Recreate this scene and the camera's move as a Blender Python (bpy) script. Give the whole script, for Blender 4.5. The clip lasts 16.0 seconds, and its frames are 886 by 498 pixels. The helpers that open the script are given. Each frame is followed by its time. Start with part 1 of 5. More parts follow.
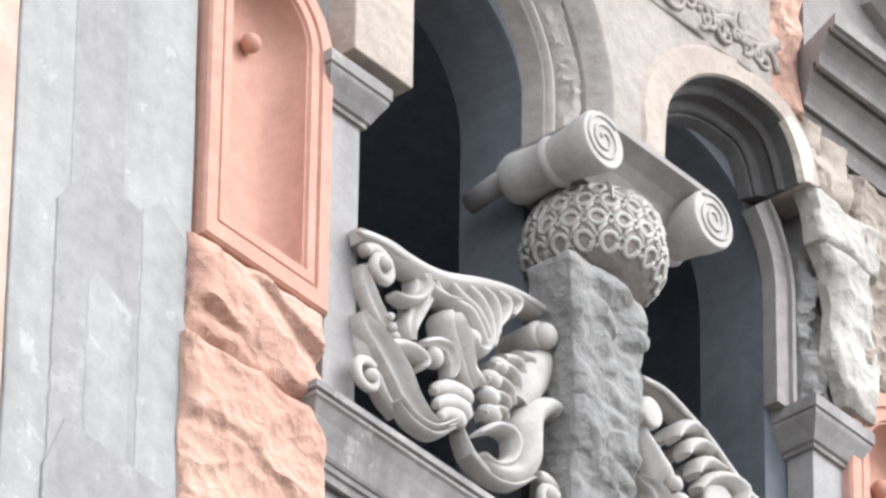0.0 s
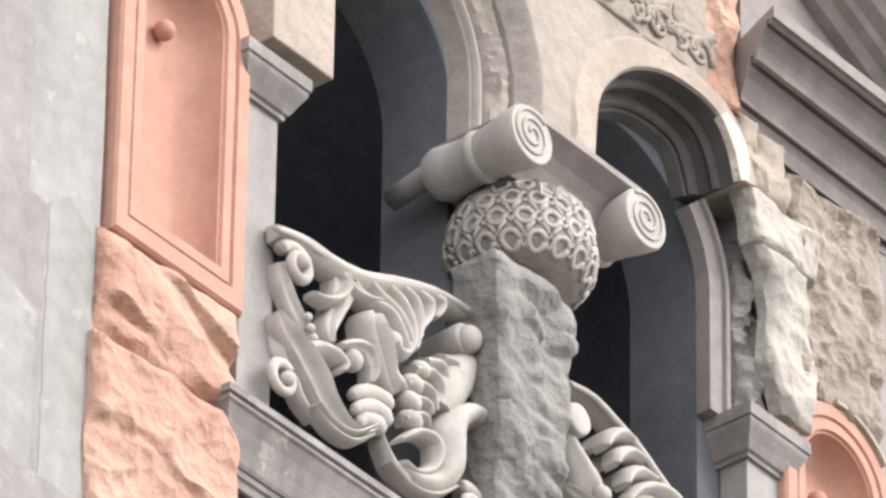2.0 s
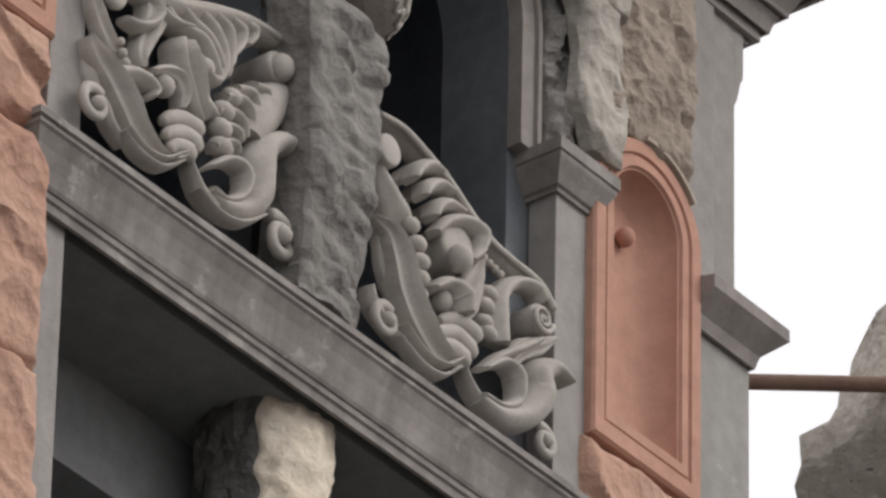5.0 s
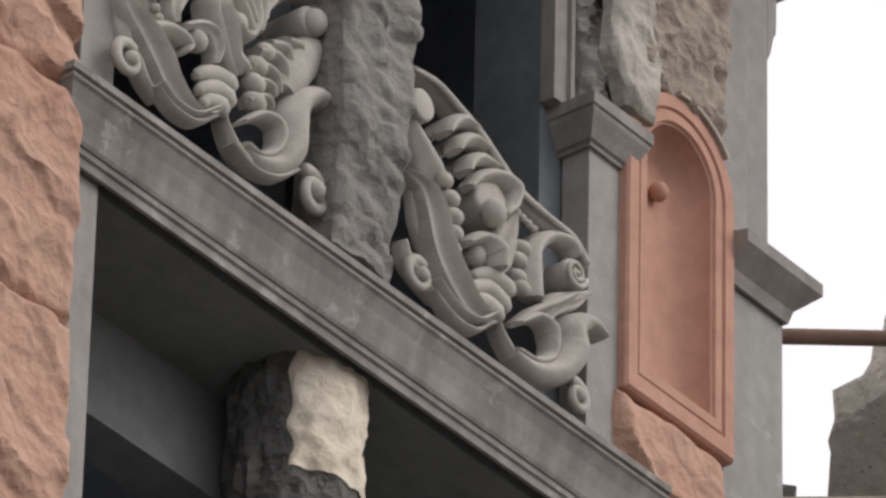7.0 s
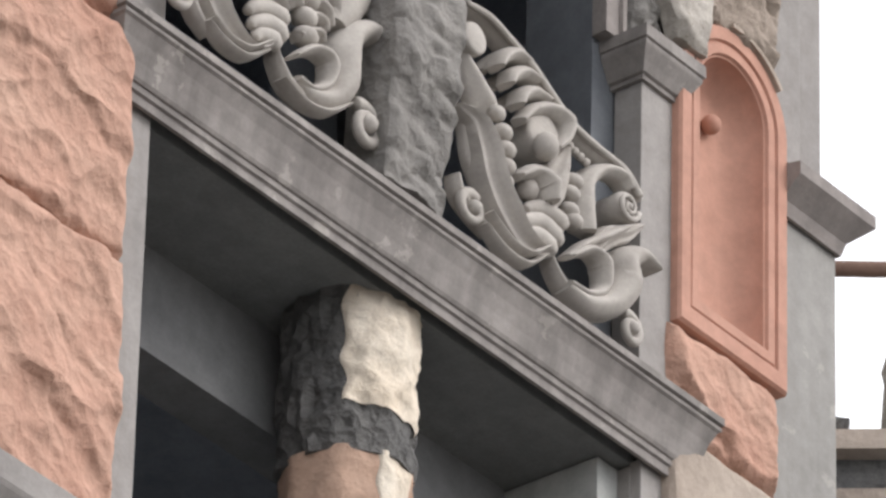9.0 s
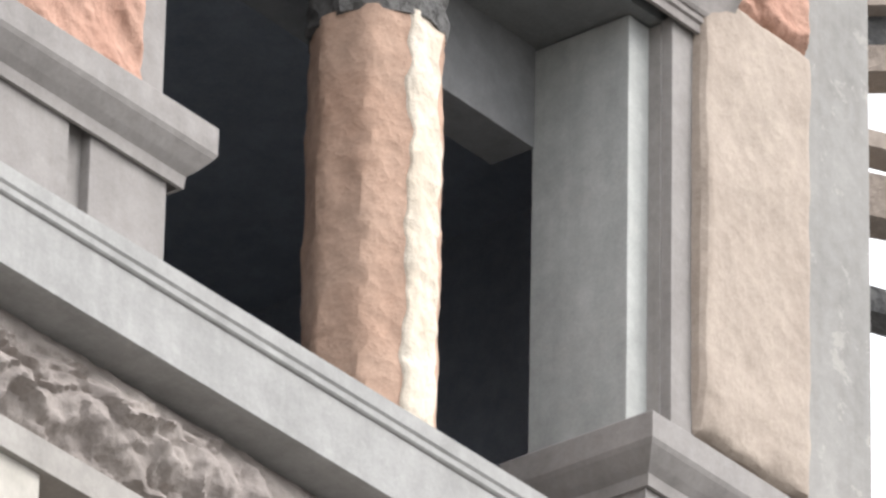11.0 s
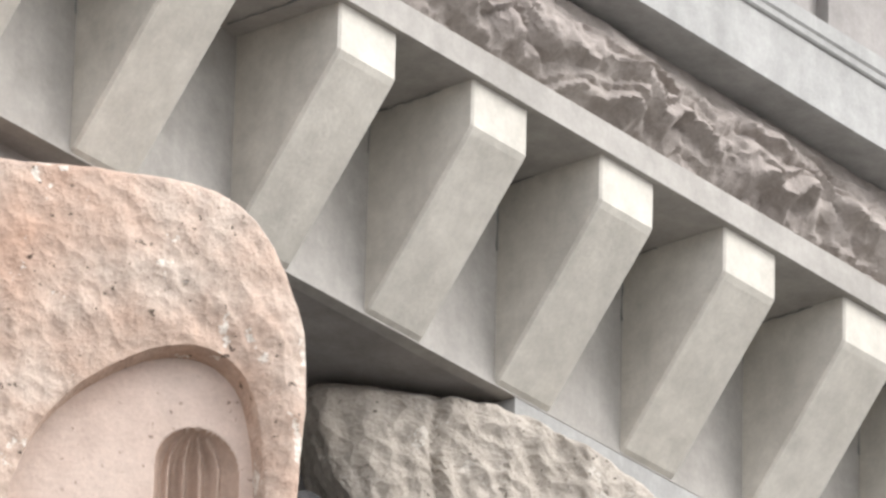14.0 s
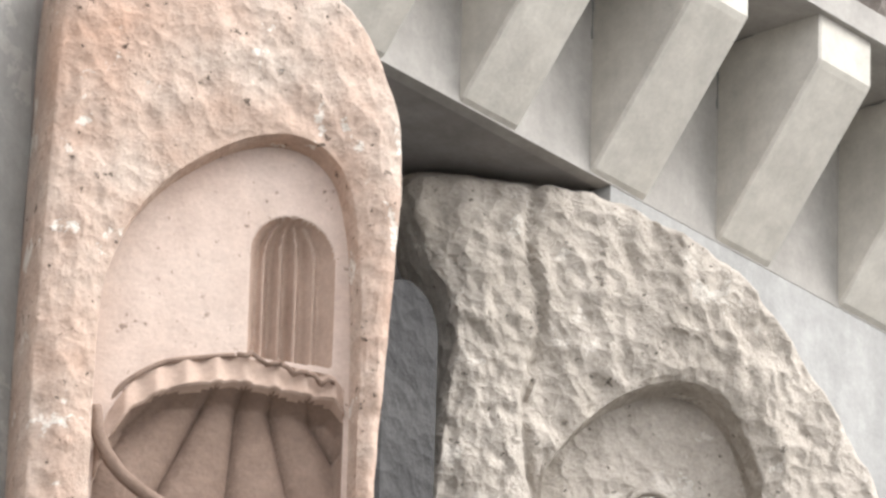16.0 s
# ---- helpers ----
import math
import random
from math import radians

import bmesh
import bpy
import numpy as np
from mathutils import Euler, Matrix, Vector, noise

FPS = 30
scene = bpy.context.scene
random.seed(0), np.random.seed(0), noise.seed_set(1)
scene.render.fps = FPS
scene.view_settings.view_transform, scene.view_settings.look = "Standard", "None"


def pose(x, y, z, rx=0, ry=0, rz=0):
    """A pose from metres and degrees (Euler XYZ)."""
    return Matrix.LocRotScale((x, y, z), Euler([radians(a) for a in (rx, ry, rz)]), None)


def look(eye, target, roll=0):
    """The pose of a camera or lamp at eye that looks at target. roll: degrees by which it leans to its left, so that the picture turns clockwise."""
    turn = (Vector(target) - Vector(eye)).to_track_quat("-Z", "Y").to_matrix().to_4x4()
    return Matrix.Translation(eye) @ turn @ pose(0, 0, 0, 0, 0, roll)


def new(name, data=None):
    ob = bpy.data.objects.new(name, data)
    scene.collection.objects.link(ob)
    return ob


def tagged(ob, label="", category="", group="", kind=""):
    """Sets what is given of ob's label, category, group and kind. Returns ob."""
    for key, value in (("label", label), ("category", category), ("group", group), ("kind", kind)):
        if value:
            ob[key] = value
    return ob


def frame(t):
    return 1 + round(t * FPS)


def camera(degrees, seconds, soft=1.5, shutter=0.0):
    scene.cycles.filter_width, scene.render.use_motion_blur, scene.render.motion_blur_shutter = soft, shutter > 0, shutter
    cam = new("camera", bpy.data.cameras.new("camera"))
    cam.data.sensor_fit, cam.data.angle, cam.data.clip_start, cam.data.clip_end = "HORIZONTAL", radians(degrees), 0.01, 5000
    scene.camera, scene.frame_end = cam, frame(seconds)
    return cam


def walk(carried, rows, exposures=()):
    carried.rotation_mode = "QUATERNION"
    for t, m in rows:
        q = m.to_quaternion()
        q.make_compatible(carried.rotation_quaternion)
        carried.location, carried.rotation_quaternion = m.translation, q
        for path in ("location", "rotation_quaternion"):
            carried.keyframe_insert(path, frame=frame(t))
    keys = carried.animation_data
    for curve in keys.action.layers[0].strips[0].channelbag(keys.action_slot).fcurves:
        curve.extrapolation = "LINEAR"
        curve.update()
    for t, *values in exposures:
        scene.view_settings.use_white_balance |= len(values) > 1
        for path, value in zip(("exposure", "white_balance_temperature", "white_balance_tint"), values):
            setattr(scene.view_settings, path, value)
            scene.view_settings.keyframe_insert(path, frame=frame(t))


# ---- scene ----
FOV = 6.123
EYE = Vector((-21, -17, 1.6))
# seconds, heading, climb, lean in degrees, metres behind the usual stand
ROWS = [
    (0.0, 40.390, 35.310, 0.763, 1.42),
    (0.2, 40.437, 35.294, 0.710, 0.28),
    (0.5, 40.452, 35.289, 0.692, 0.00),
    (1.0, 40.449, 35.286, 0.685, 0.00),
    (1.5, 40.513, 35.306, 0.742, 0.00),
    (2.0, 39.716, 35.307, 0.881, 0.00),
    (2.5, 38.888, 35.277, 1.159, 0.00),
    (3.0, 38.118, 35.280, 1.334, 0.00),
    (3.5, 37.929, 35.267, 1.446, 0.00),
    (4.0, 37.942, 34.472, 1.339, 0.00),
    (4.5, 38.028, 33.884, 1.343, 0.00),
    (4.7, 38.012, 33.605, 1.265, 0.00),
    (6.8, 38.257, 33.185, 1.333, 0.00),
    (7.0, 38.358, 33.146, 1.377, 0.00),
    (7.5, 38.499, 33.191, 1.373, 0.00),
    (8.0, 38.680, 33.109, 1.402, 0.00),
    (8.2, 38.755, 33.098, 1.442, 0.00),
    (10.3, 38.831, 30.895, 1.262, 0.00),
    (10.5, 38.880, 30.525, 1.197, 0.00),
    (11.0, 38.952, 29.625, 1.162, 0.00),
    (11.5, 38.988, 28.694, 1.258, 0.00),
    (12.0, 39.001, 27.798, 1.593, 0.00),
    (12.5, 39.061, 26.919, 1.497, 0.00),
    (13.0, 39.106, 26.077, 1.403, 0.00),
    (13.5, 39.107, 25.678, 1.423, 0.00),
    (14.0, 39.162, 25.315, 1.514, 0.00),
    (14.5, 39.300, 24.537, 1.425, 0.00),
    (15.0, 39.434, 24.023, 1.429, 0.00),
    (15.5, 39.496, 23.961, 1.457, 0.00),
    (16.0, 39.845, 23.835, 1.615, 0.00),
]

# seconds, stops, kelvin, tint
EXPOSURES = [(0.0, 1.28, 5950, 10), (0.4, 1.18, 6350, 12), (1.5, 1.2, 6450, 13), (2.0, 1.2, 6450, 13), (2.5, 1.02, 6500, 13), (3.0, 0.26, 6550, 13),
             (3.5, -0.08, 6600, 13), (4.7, -0.15, 6600, 13), (7.0, -0.15, 6550, 13), (7.5, 0.04, 6550, 13), (8.2, 0.18, 6500, 13), (10.3, 0.87, 6350, 13),
             (11.0, 0.89, 6350, 12), (12.5, 0.9, 6350, 12), (13.5, 0.97, 6400, 12), (14.5, 1.07, 6400, 11), (16.0, 1.15, 6400, 11)]

def stand(heading, climb, lean, back):
    """The camera's pose from its heading (from +x towards +y), its climb and its lean."""
    h, c = radians(heading), radians(climb)
    way = Vector((math.cos(c) * math.cos(h), math.cos(c) * math.sin(h), math.sin(c)))
    eye = EYE - way * back
    return look(eye, eye + way * 10, lean)


cam = camera(FOV, 16.0, soft=2.75)
walk(cam, [(t, stand(h, c, r, b)) for t, h, c, r, b in ROWS],
     EXPOSURES)

# ---- light: an overcast sky and a wide, weak sun ----
SUN_UP, SUN_TURN = radians(48), radians(150)
world = bpy.data.worlds.new("sky")
scene.world = world
world.use_nodes = True
wn, wl = world.node_tree.nodes, world.node_tree.links
sky = wn.new("ShaderNodeTexSky")
sky.sky_type = "NISHITA"
sky.sun_disc = False
sky.sun_elevation, sky.sun_rotation = SUN_UP, SUN_TURN
sky.dust_density, sky.air_density = 4.0, 1.0
grey = wn.new("ShaderNodeHueSaturation")
grey.inputs["Saturation"].default_value = 0.22
grey.inputs["Value"].default_value = 1.3
wl.new(sky.outputs[0], grey.inputs["Color"])
# a closed layer of cloud over the clear sky
cloud = wn.new("ShaderNodeMix")
cloud.data_type = "RGBA"
cloud.inputs["Factor"].default_value = 0.75
cloud.inputs["B"].default_value = (8.7, 8.75, 8.85, 1)
wl.new(grey.outputs[0], cloud.inputs["A"])
wl.new(cloud.outputs["Result"], wn["Background"].inputs["Color"])
wn["Background"].inputs["Strength"].default_value = 0.15
sun = new("sun", bpy.data.lights.new("sun", "SUN"))
sun.data.energy, sun.data.angle, sun.data.color = 1.05, radians(32), (1.0, 0.96, 0.9)
# the veiled sun stands high over the street
SUN_FROM = Vector((math.sin(SUN_TURN) * math.cos(SUN_UP), math.cos(SUN_TURN) * math.cos(SUN_UP), math.sin(SUN_UP)))
sun.matrix_world = look(SUN_FROM * 60, (0, 0, 15))

# ---- materials ----
def stone(name, base, alt, grain=0.15, rough=0.9, bump=0.3, pits=0.0, fine=60.0, broad=2.2, streak=0.0, chips=0.0, flecks=0.0):
    """Weathered stone: broad stains between two colours, fine grain, relief, and pits where wanted."""
    m = bpy.data.materials.new(name)
    m.use_nodes = True
    n, l = m.node_tree.nodes, m.node_tree.links
    b = n["Principled BSDF"]
    base, alt = [c * 0.78 for c in base], [c * 0.78 for c in alt]
    b.inputs["Roughness"].default_value = rough
    b.inputs["Specular IOR Level"].default_value = 0.25
    co = n.new("ShaderNodeTexCoord")
    info = n.new("ShaderNodeObjectInfo")
    add = n.new("ShaderNodeVectorMath")
    add.operation = "ADD"
    scl = n.new("ShaderNodeVectorMath")
    scl.operation = "SCALE"
    scl.inputs["Scale"].default_value = 37.0
    comb = n.new("ShaderNodeCombineXYZ")
    for k in range(3):
        l.new(info.outputs["Random"], comb.inputs[k])
    l.new(comb.outputs[0], scl.inputs[0])
    l.new(co.outputs["Object"], add.inputs[0])
    l.new(scl.outputs[0], add.inputs[1])
    src = add.outputs[0]

    def noise_node(scale, detail, vec=src, roughness=0.6):
        t = n.new("ShaderNodeTexNoise")
        t.inputs["Scale"].default_value, t.inputs["Detail"].default_value = scale, detail
        t.inputs["Roughness"].default_value = roughness
        l.new(vec, t.inputs["Vector"])
        return t

    def ramp(fac, a, c, p0=0.3, p1=0.7):
        r = n.new("ShaderNodeValToRGB")
        r.color_ramp.elements[0].position, r.color_ramp.elements[1].position = p0, p1
        r.color_ramp.elements[0].color, r.color_ramp.elements[1].color = (*a, 1), (*c, 1)
        l.new(fac, r.inputs[0])
        return r

    def mix(fac, a, c, mode="MIX"):
        x = n.new("ShaderNodeMix")
        x.data_type, x.blend_type = "RGBA", mode
        if isinstance(fac, float):
            x.inputs["Factor"].default_value = fac
        else:
            l.new(fac, x.inputs["Factor"])
        l.new(a, x.inputs["A"])
        l.new(c, x.inputs["B"])
        return x.outputs["Result"]

    broad_n = noise_node(broad, 5)
    colour = ramp(broad_n.outputs["Fac"], base, alt).outputs[0]
    fine_n = noise_node(fine, 6)
    lo, hi = 1 - grain, 1 + grain
    colour = mix(1.0, colour, ramp(fine_n.outputs["Fac"], (lo, lo, lo), (hi, hi, hi * 0.98), 0.25, 0.75).outputs[0], "MULTIPLY")
    mid_n = noise_node(11.0, 4)
    colour = mix(1.0, colour, ramp(mid_n.outputs["Fac"], (0.88, 0.87, 0.86), (1.08, 1.07, 1.06), 0.3, 0.7).outputs[0], "MULTIPLY")
    if streak:
        st = n.new("ShaderNodeMapping")
        st.inputs["Scale"].default_value = (5.5, 5.5, 0.45)
        l.new(src, st.inputs["Vector"])
        sn = noise_node(1.0, 4, st.outputs[0])
        k = 1 - streak
        colour = mix(1.0, colour, ramp(sn.outputs["Fac"], (k, k, k), (1.06, 1.06, 1.06), 0.3, 0.62).outputs[0], "MULTIPLY")
    height = fine_n.outputs["Fac"]
    if pits:
        for size, reach in ((11.0, 0.16), (24.0, 0.2)):
            v = n.new("ShaderNodeTexVoronoi")
            v.inputs["Scale"].default_value = size
            bend = n.new("ShaderNodeVectorMath")
            bend.operation = "MULTIPLY_ADD"
            bend.inputs[1].default_value = (1.1 / size,) * 3
            l.new(noise_node(size * 1.7, 4, roughness=0.75).outputs["Color"], bend.inputs[0])
            l.new(src, bend.inputs[2])
            l.new(bend.outputs[0], v.inputs["Vector"])
            dots = ramp(v.outputs["Distance"], (1 - pits, (1 - pits) * 0.95, (1 - pits) * 0.9), (1, 1, 1), reach * 0.55, reach)
            mask = ramp(noise_node(size * 0.45, 3).outputs["Fac"], (0, 0, 0), (1, 1, 1), 0.50, 0.57)
            colour = mix(mask.outputs[0], colour, mix(1.0, colour, dots.outputs[0], "MULTIPLY"))
    if flecks:
        fl = ramp(noise_node(4.6, 5, roughness=0.7).outputs["Fac"], (0, 0, 0), (flecks, flecks, flecks), 0.60, 0.63)
        lime = n.new("ShaderNodeRGB")
        lime.outputs[0].default_value = (0.62, 0.58, 0.52, 1)
        colour = mix(fl.outputs[0], colour, lime.outputs[0])
    l.new(colour, b.inputs["Base Color"])
    bp = n.new("ShaderNodeBump")
    bp.inputs["Strength"].default_value, bp.inputs["Distance"].default_value = min(1.0, bump * 0.9), 0.016
    add_h = n.new("ShaderNodeMath")
    add_h.operation = "ADD"
    l.new(height, add_h.inputs[0])
    l.new(mid_n.outputs["Fac"], add_h.inputs[1])
    l.new(add_h.outputs[0], bp.inputs["Height"])
    if chips:
        # chisel scars: warped cells and ridges too small for the mesh
        wp = n.new("ShaderNodeVectorMath")
        wp.operation = "MULTIPLY_ADD"
        wp.inputs[1].default_value = (0.09, 0.09, 0.09)
        l.new(noise_node(9.0, 3).outputs["Color"], wp.inputs[0])
        l.new(src, wp.inputs[2])
        cell = n.new("ShaderNodeTexVoronoi")
        cell.inputs["Scale"].default_value = 13.0
        l.new(wp.outputs[0], cell.inputs["Vector"])
        rg = n.new("ShaderNodeTexNoise")
        rg.noise_type = "RIDGED_MULTIFRACTAL"
        rg.inputs["Scale"].default_value, rg.inputs["Detail"].default_value = 7.0, 4.0
        l.new(wp.outputs[0], rg.inputs["Vector"])
        sm = n.new("ShaderNodeMath")
        sm.operation = "MULTIPLY_ADD"
        sm.inputs[1].default_value = 0.28
        l.new(rg.outputs["Fac"], sm.inputs[0])
        l.new(cell.outputs["Distance"], sm.inputs[2])
        b2 = n.new("ShaderNodeBump")
        b2.inputs["Strength"].default_value, b2.inputs["Distance"].default_value = min(1.0, chips), 0.045
        l.new(sm.outputs[0], b2.inputs["Height"])
        l.new(bp.outputs[0], b2.inputs["Normal"])
        l.new(b2.outputs[0], b.inputs["Normal"])
    else:
        l.new(bp.outputs[0], b.inputs["Normal"])
    return m


GREY = stone("grey_render", (0.32, 0.302, 0.292), (0.39, 0.372, 0.36), 0.08, bump=0.12, streak=0.10)
GREY_GREEN = stone("greenish_render", (0.47, 0.49, 0.475), (0.58, 0.595, 0.58), 0.08, bump=0.12, streak=0.12, flecks=0.08)
CARVED = stone("carved_stone", (0.46, 0.43, 0.40), (0.57, 0.54, 0.505), 0.08, bump=0.12)
ROUGH_GREY = stone("rough_grey_stone", (0.215, 0.207, 0.198), (0.33, 0.317, 0.30), 0.13, bump=0.4, chips=0.5)
BEIGE = stone("beige_stone", (0.43, 0.36, 0.305), (0.53, 0.455, 0.39), 0.1, bump=0.3, chips=0.12, broad=1.6)
ARCH_STONE = stone("worn_arch_stone", (0.35, 0.315, 0.285), (0.45, 0.41, 0.375), 0.1, bump=0.25, chips=0.12)
SPANDREL = stone("worn_spandrel_stone", (0.335, 0.296, 0.26), (0.44, 0.39, 0.345), 0.1, bump=0.3, chips=0.14, broad=1.6)
BEIGE_ROUGH = stone("rough_beige_stone", (0.41, 0.385, 0.35), (0.54, 0.505, 0.46), 0.12, bump=0.35, chips=0.3, pits=0.35, broad=3.0)
TERRACOTTA = stone("terracotta_plaster", (0.55, 0.305, 0.232), (0.60, 0.348, 0.27), 0.05, bump=0.08)
RED_STONE = stone("red_sandstone", (0.53, 0.305, 0.23), (0.61, 0.405, 0.315), 0.1, bump=0.35, chips=0.42, broad=1.6)
PINK_STONE = stone("pitted_pink_stone", (0.53, 0.352, 0.266), (0.60, 0.51, 0.445), 0.14, bump=0.45, pits=0.8, chips=0.36, flecks=0.85, broad=1.9)
PITTED_GREY = stone("pitted_grey_stone", (0.44, 0.395, 0.345), (0.56, 0.51, 0.455), 0.15, bump=0.45, pits=0.75, chips=0.62, flecks=0.5)
PINK_SMOOTH = stone("smooth_pink_stone", (0.63, 0.49, 0.42), (0.69, 0.57, 0.50), 0.08, bump=0.2, pits=0.5)
TAN = stone("tan_stone", (0.53, 0.345, 0.255), (0.63, 0.45, 0.35), 0.08, bump=0.3, chips=0.2)
# cream stone, kept extra bright for faces that catch the light
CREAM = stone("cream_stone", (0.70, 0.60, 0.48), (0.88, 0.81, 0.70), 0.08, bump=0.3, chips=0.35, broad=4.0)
DARK_STONE = stone("dark_rough_stone", (0.10, 0.10, 0.10), (0.19, 0.185, 0.18), 0.2, bump=0.5, chips=0.9)
BAND = stone("light_grey_band", (0.38, 0.362, 0.34), (0.455, 0.437, 0.413), 0.07, bump=0.12, streak=0.1)
CORBEL = stone("pale_corbel_render", (0.55, 0.525, 0.475), (0.70, 0.672, 0.615), 0.06, bump=0.12, streak=0.06, broad=2.0)
CUSHION = stone("brown_grey_cushion", (0.345, 0.305, 0.286), (0.465, 0.42, 0.39), 0.1, bump=0.3, chips=0.35)
INTERIOR = stone("dark_interior_plaster", (0.30, 0.33, 0.375), (0.36, 0.39, 0.44), 0.1, bump=0.1)
# darker copy of the grey render for set-back faces, shade included
SHADE_RENDER = stone("shaded_grey_render", (0.22, 0.225, 0.23), (0.27, 0.275, 0.28), 0.08, bump=0.1)
PEDIMENT = stone("brown_grey_moulding", (0.27, 0.245, 0.235), (0.35, 0.32, 0.305), 0.08, bump=0.15, streak=0.12)
SLATE = stone("dark_blue_grey", (0.15, 0.163, 0.182), (0.185, 0.20, 0.22), 0.08, bump=0.1)
PALE = stone("pale_grey_render", (0.39, 0.39, 0.384), (0.45, 0.45, 0.442), 0.07, bump=0.15, streak=0.12, broad=1.4)
LEDGE = stone("stained_ledge_render", (0.255, 0.235, 0.225), (0.37, 0.345, 0.33), 0.08, bump=0.15, streak=0.34, flecks=0.2)
BROWN_STONE = stone("rough_brown_stone", (0.33, 0.272, 0.228), (0.44, 0.375, 0.32), 0.12, bump=0.4, chips=0.45)
# soffit grey with the underside's shade in it; also fills open joints
SOFFIT = stone("soffit_shade_and_joint", (0.185, 0.194, 0.196), (0.26, 0.27, 0.271), 0.12, bump=0.2)
# pink stone browned and darkened for the shade in the fan's hollow
FAN = stone("brown_shaded_pink_stone", (0.235, 0.165, 0.13), (0.35, 0.255, 0.205), 0.12, bump=0.3, chips=0.2)
# near-black that stands in for the shade of the gap
GAP_SHADE = stone("gap_shade_stone", (0.05, 0.05, 0.052), (0.11, 0.108, 0.108), 0.15, bump=0.4, chips=0.5)
# arch soffit stone: its soot and the shade under it in one colour
ARCH_SOOT_SHADE = stone("sooty_shaded_arch_stone", (0.095, 0.088, 0.086), (0.155, 0.145, 0.14), 0.12, bump=0.25)
HOOD = stone("carved_pink_stone", (0.52, 0.385, 0.315), (0.63, 0.49, 0.41), 0.1, bump=0.2)
FLAKED = stone("flaking_pale_render", (0.33, 0.323, 0.31), (0.405, 0.398, 0.383), 0.07, bump=0.12, streak=0.1, flecks=0.2, broad=1.2)
PINK_GREY = stone("pinkish_grey_render", (0.31, 0.294, 0.287), (0.365, 0.348, 0.339), 0.07, bump=0.12, streak=0.1, flecks=0.12)
GROUND_BOUNCE = stone("ground_bounce_grey", (0.165, 0.162, 0.155), (0.215, 0.211, 0.203), 0.1)
METAL = stone("rusty_pole_paint", (0.20, 0.12, 0.09), (0.26, 0.16, 0.12), 0.1, rough=0.6)

# ---- mesh helpers ----
def part(name, bm, material, parent=None, label="", smooth=False, crisp=0):
    """Links a bmesh as one mesh object under its parent."""
    bmesh.ops.recalc_face_normals(bm, faces=bm.faces)
    me = bpy.data.meshes.new(name)
    bm.to_mesh(me)
    bm.free()
    me.materials.append(material)
    if smooth:
        me.polygons.foreach_set("use_smooth", [True] * len(me.polygons))
        if crisp:
            me.set_sharp_from_angle(angle=radians(crisp))
    ob = new(name, me)
    if parent:
        ob.parent = parent
    if label:
        tagged(ob, label)
    return ob


def thing(name, label, category, at=(0, 0, 0), group="", kind=""):
    ob = new(name)
    ob.location = at
    bpy.context.view_layer.update()
    return tagged(ob, label, category, group, kind)


def box(x0, x1, y0, y1, z0, z1, bevel=0.0, bm=None):
    b = bmesh.new()
    v = [b.verts.new((x, y, z)) for x in (x0, x1) for y in (y0, y1) for z in (z0, z1)]
    for f in ((0, 1, 3, 2), (4, 6, 7, 5), (0, 4, 5, 1), (2, 3, 7, 6), (0, 2, 6, 4), (1, 5, 7, 3)):
        b.faces.new([v[i] for i in f])
    if bevel:
        bmesh.ops.bevel(b, geom=b.edges[:], offset=bevel, segments=2, affect="EDGES", profile=0.6)
    if bm is None:
        return b
    me = bpy.data.meshes.new("tmp")
    b.to_mesh(me)
    bm.from_mesh(me)
    bpy.data.meshes.remove(me)
    b.free()
    return bm


def loft(rings, closed=True, caps=True, bm=None):
    """Skins a row of rings of points; caps the ends."""
    bm = bm or bmesh.new()
    rows = [[bm.verts.new(p) for p in r] for r in rings]
    n = len(rows[0])
    for a, b in zip(rows, rows[1:]):
        for i in range(n if closed else n - 1):
            j = (i + 1) % n
            bm.faces.new((a[i], a[j], b[j], b[i]))
    if caps:
        bm.faces.new(rows[0][::-1])
        bm.faces.new(rows[-1])
    return bm


def plate(outline, y0, y1, bm=None):
    """An x-z outline pushed from y0 to y1."""
    return loft([[(x, y0, z) for x, z in outline], [(x, y1, z) for x, z in outline]], bm=bm)


def moulding(path, profile, bm=None):
    """A profile of (out, z) led along an open plan path of (x, y) with mitred corners; out is to the path's right."""
    pts = [Vector(p) for p in path]
    rings = []
    for i, p in enumerate(pts):
        ns = []
        for a, b in ((i - 1, i), (i, i + 1)):
            if a >= 0 and b < len(pts):
                d = (pts[b] - pts[a]).normalized()
                ns.append(Vector((d.y, -d.x)))
        if len(ns) == 2:
            m = ns[0] + ns[1]
            m = m / m.length_squared * 2
        else:
            m = ns[0]
        rings.append([(p.x + m.x * o, p.y + m.y * o, z) for o, z in profile])
    return loft(rings, bm=bm)


def arc(cx, cz, r, a0, a1, n, rz=None):
    return [(cx + r * math.cos(radians(a0 + (a1 - a0) * i / n)), cz + (rz or r) * math.sin(radians(a0 + (a1 - a0) * i / n)))
            for i in range(n + 1)]


def ring_arch(cx, cz, r0, r1, y0, y1, a0=0, a1=180, n=28, bm=None, rise=1.0):
    """Part of a ring of stone standing in the x-z plane."""
    bm = bm or bmesh.new()
    rows = []
    for i in range(n + 1):
        a = radians(a0 + (a1 - a0) * i / n)
        c, s = math.cos(a), math.sin(a)
        rows.append([(cx + r * c, y, cz + (r - (1 - rise) * r0) * s) for r, y in ((r0, y0), (r1, y0), (r1, y1), (r0, y1))])
    return loft(rows, bm=bm)


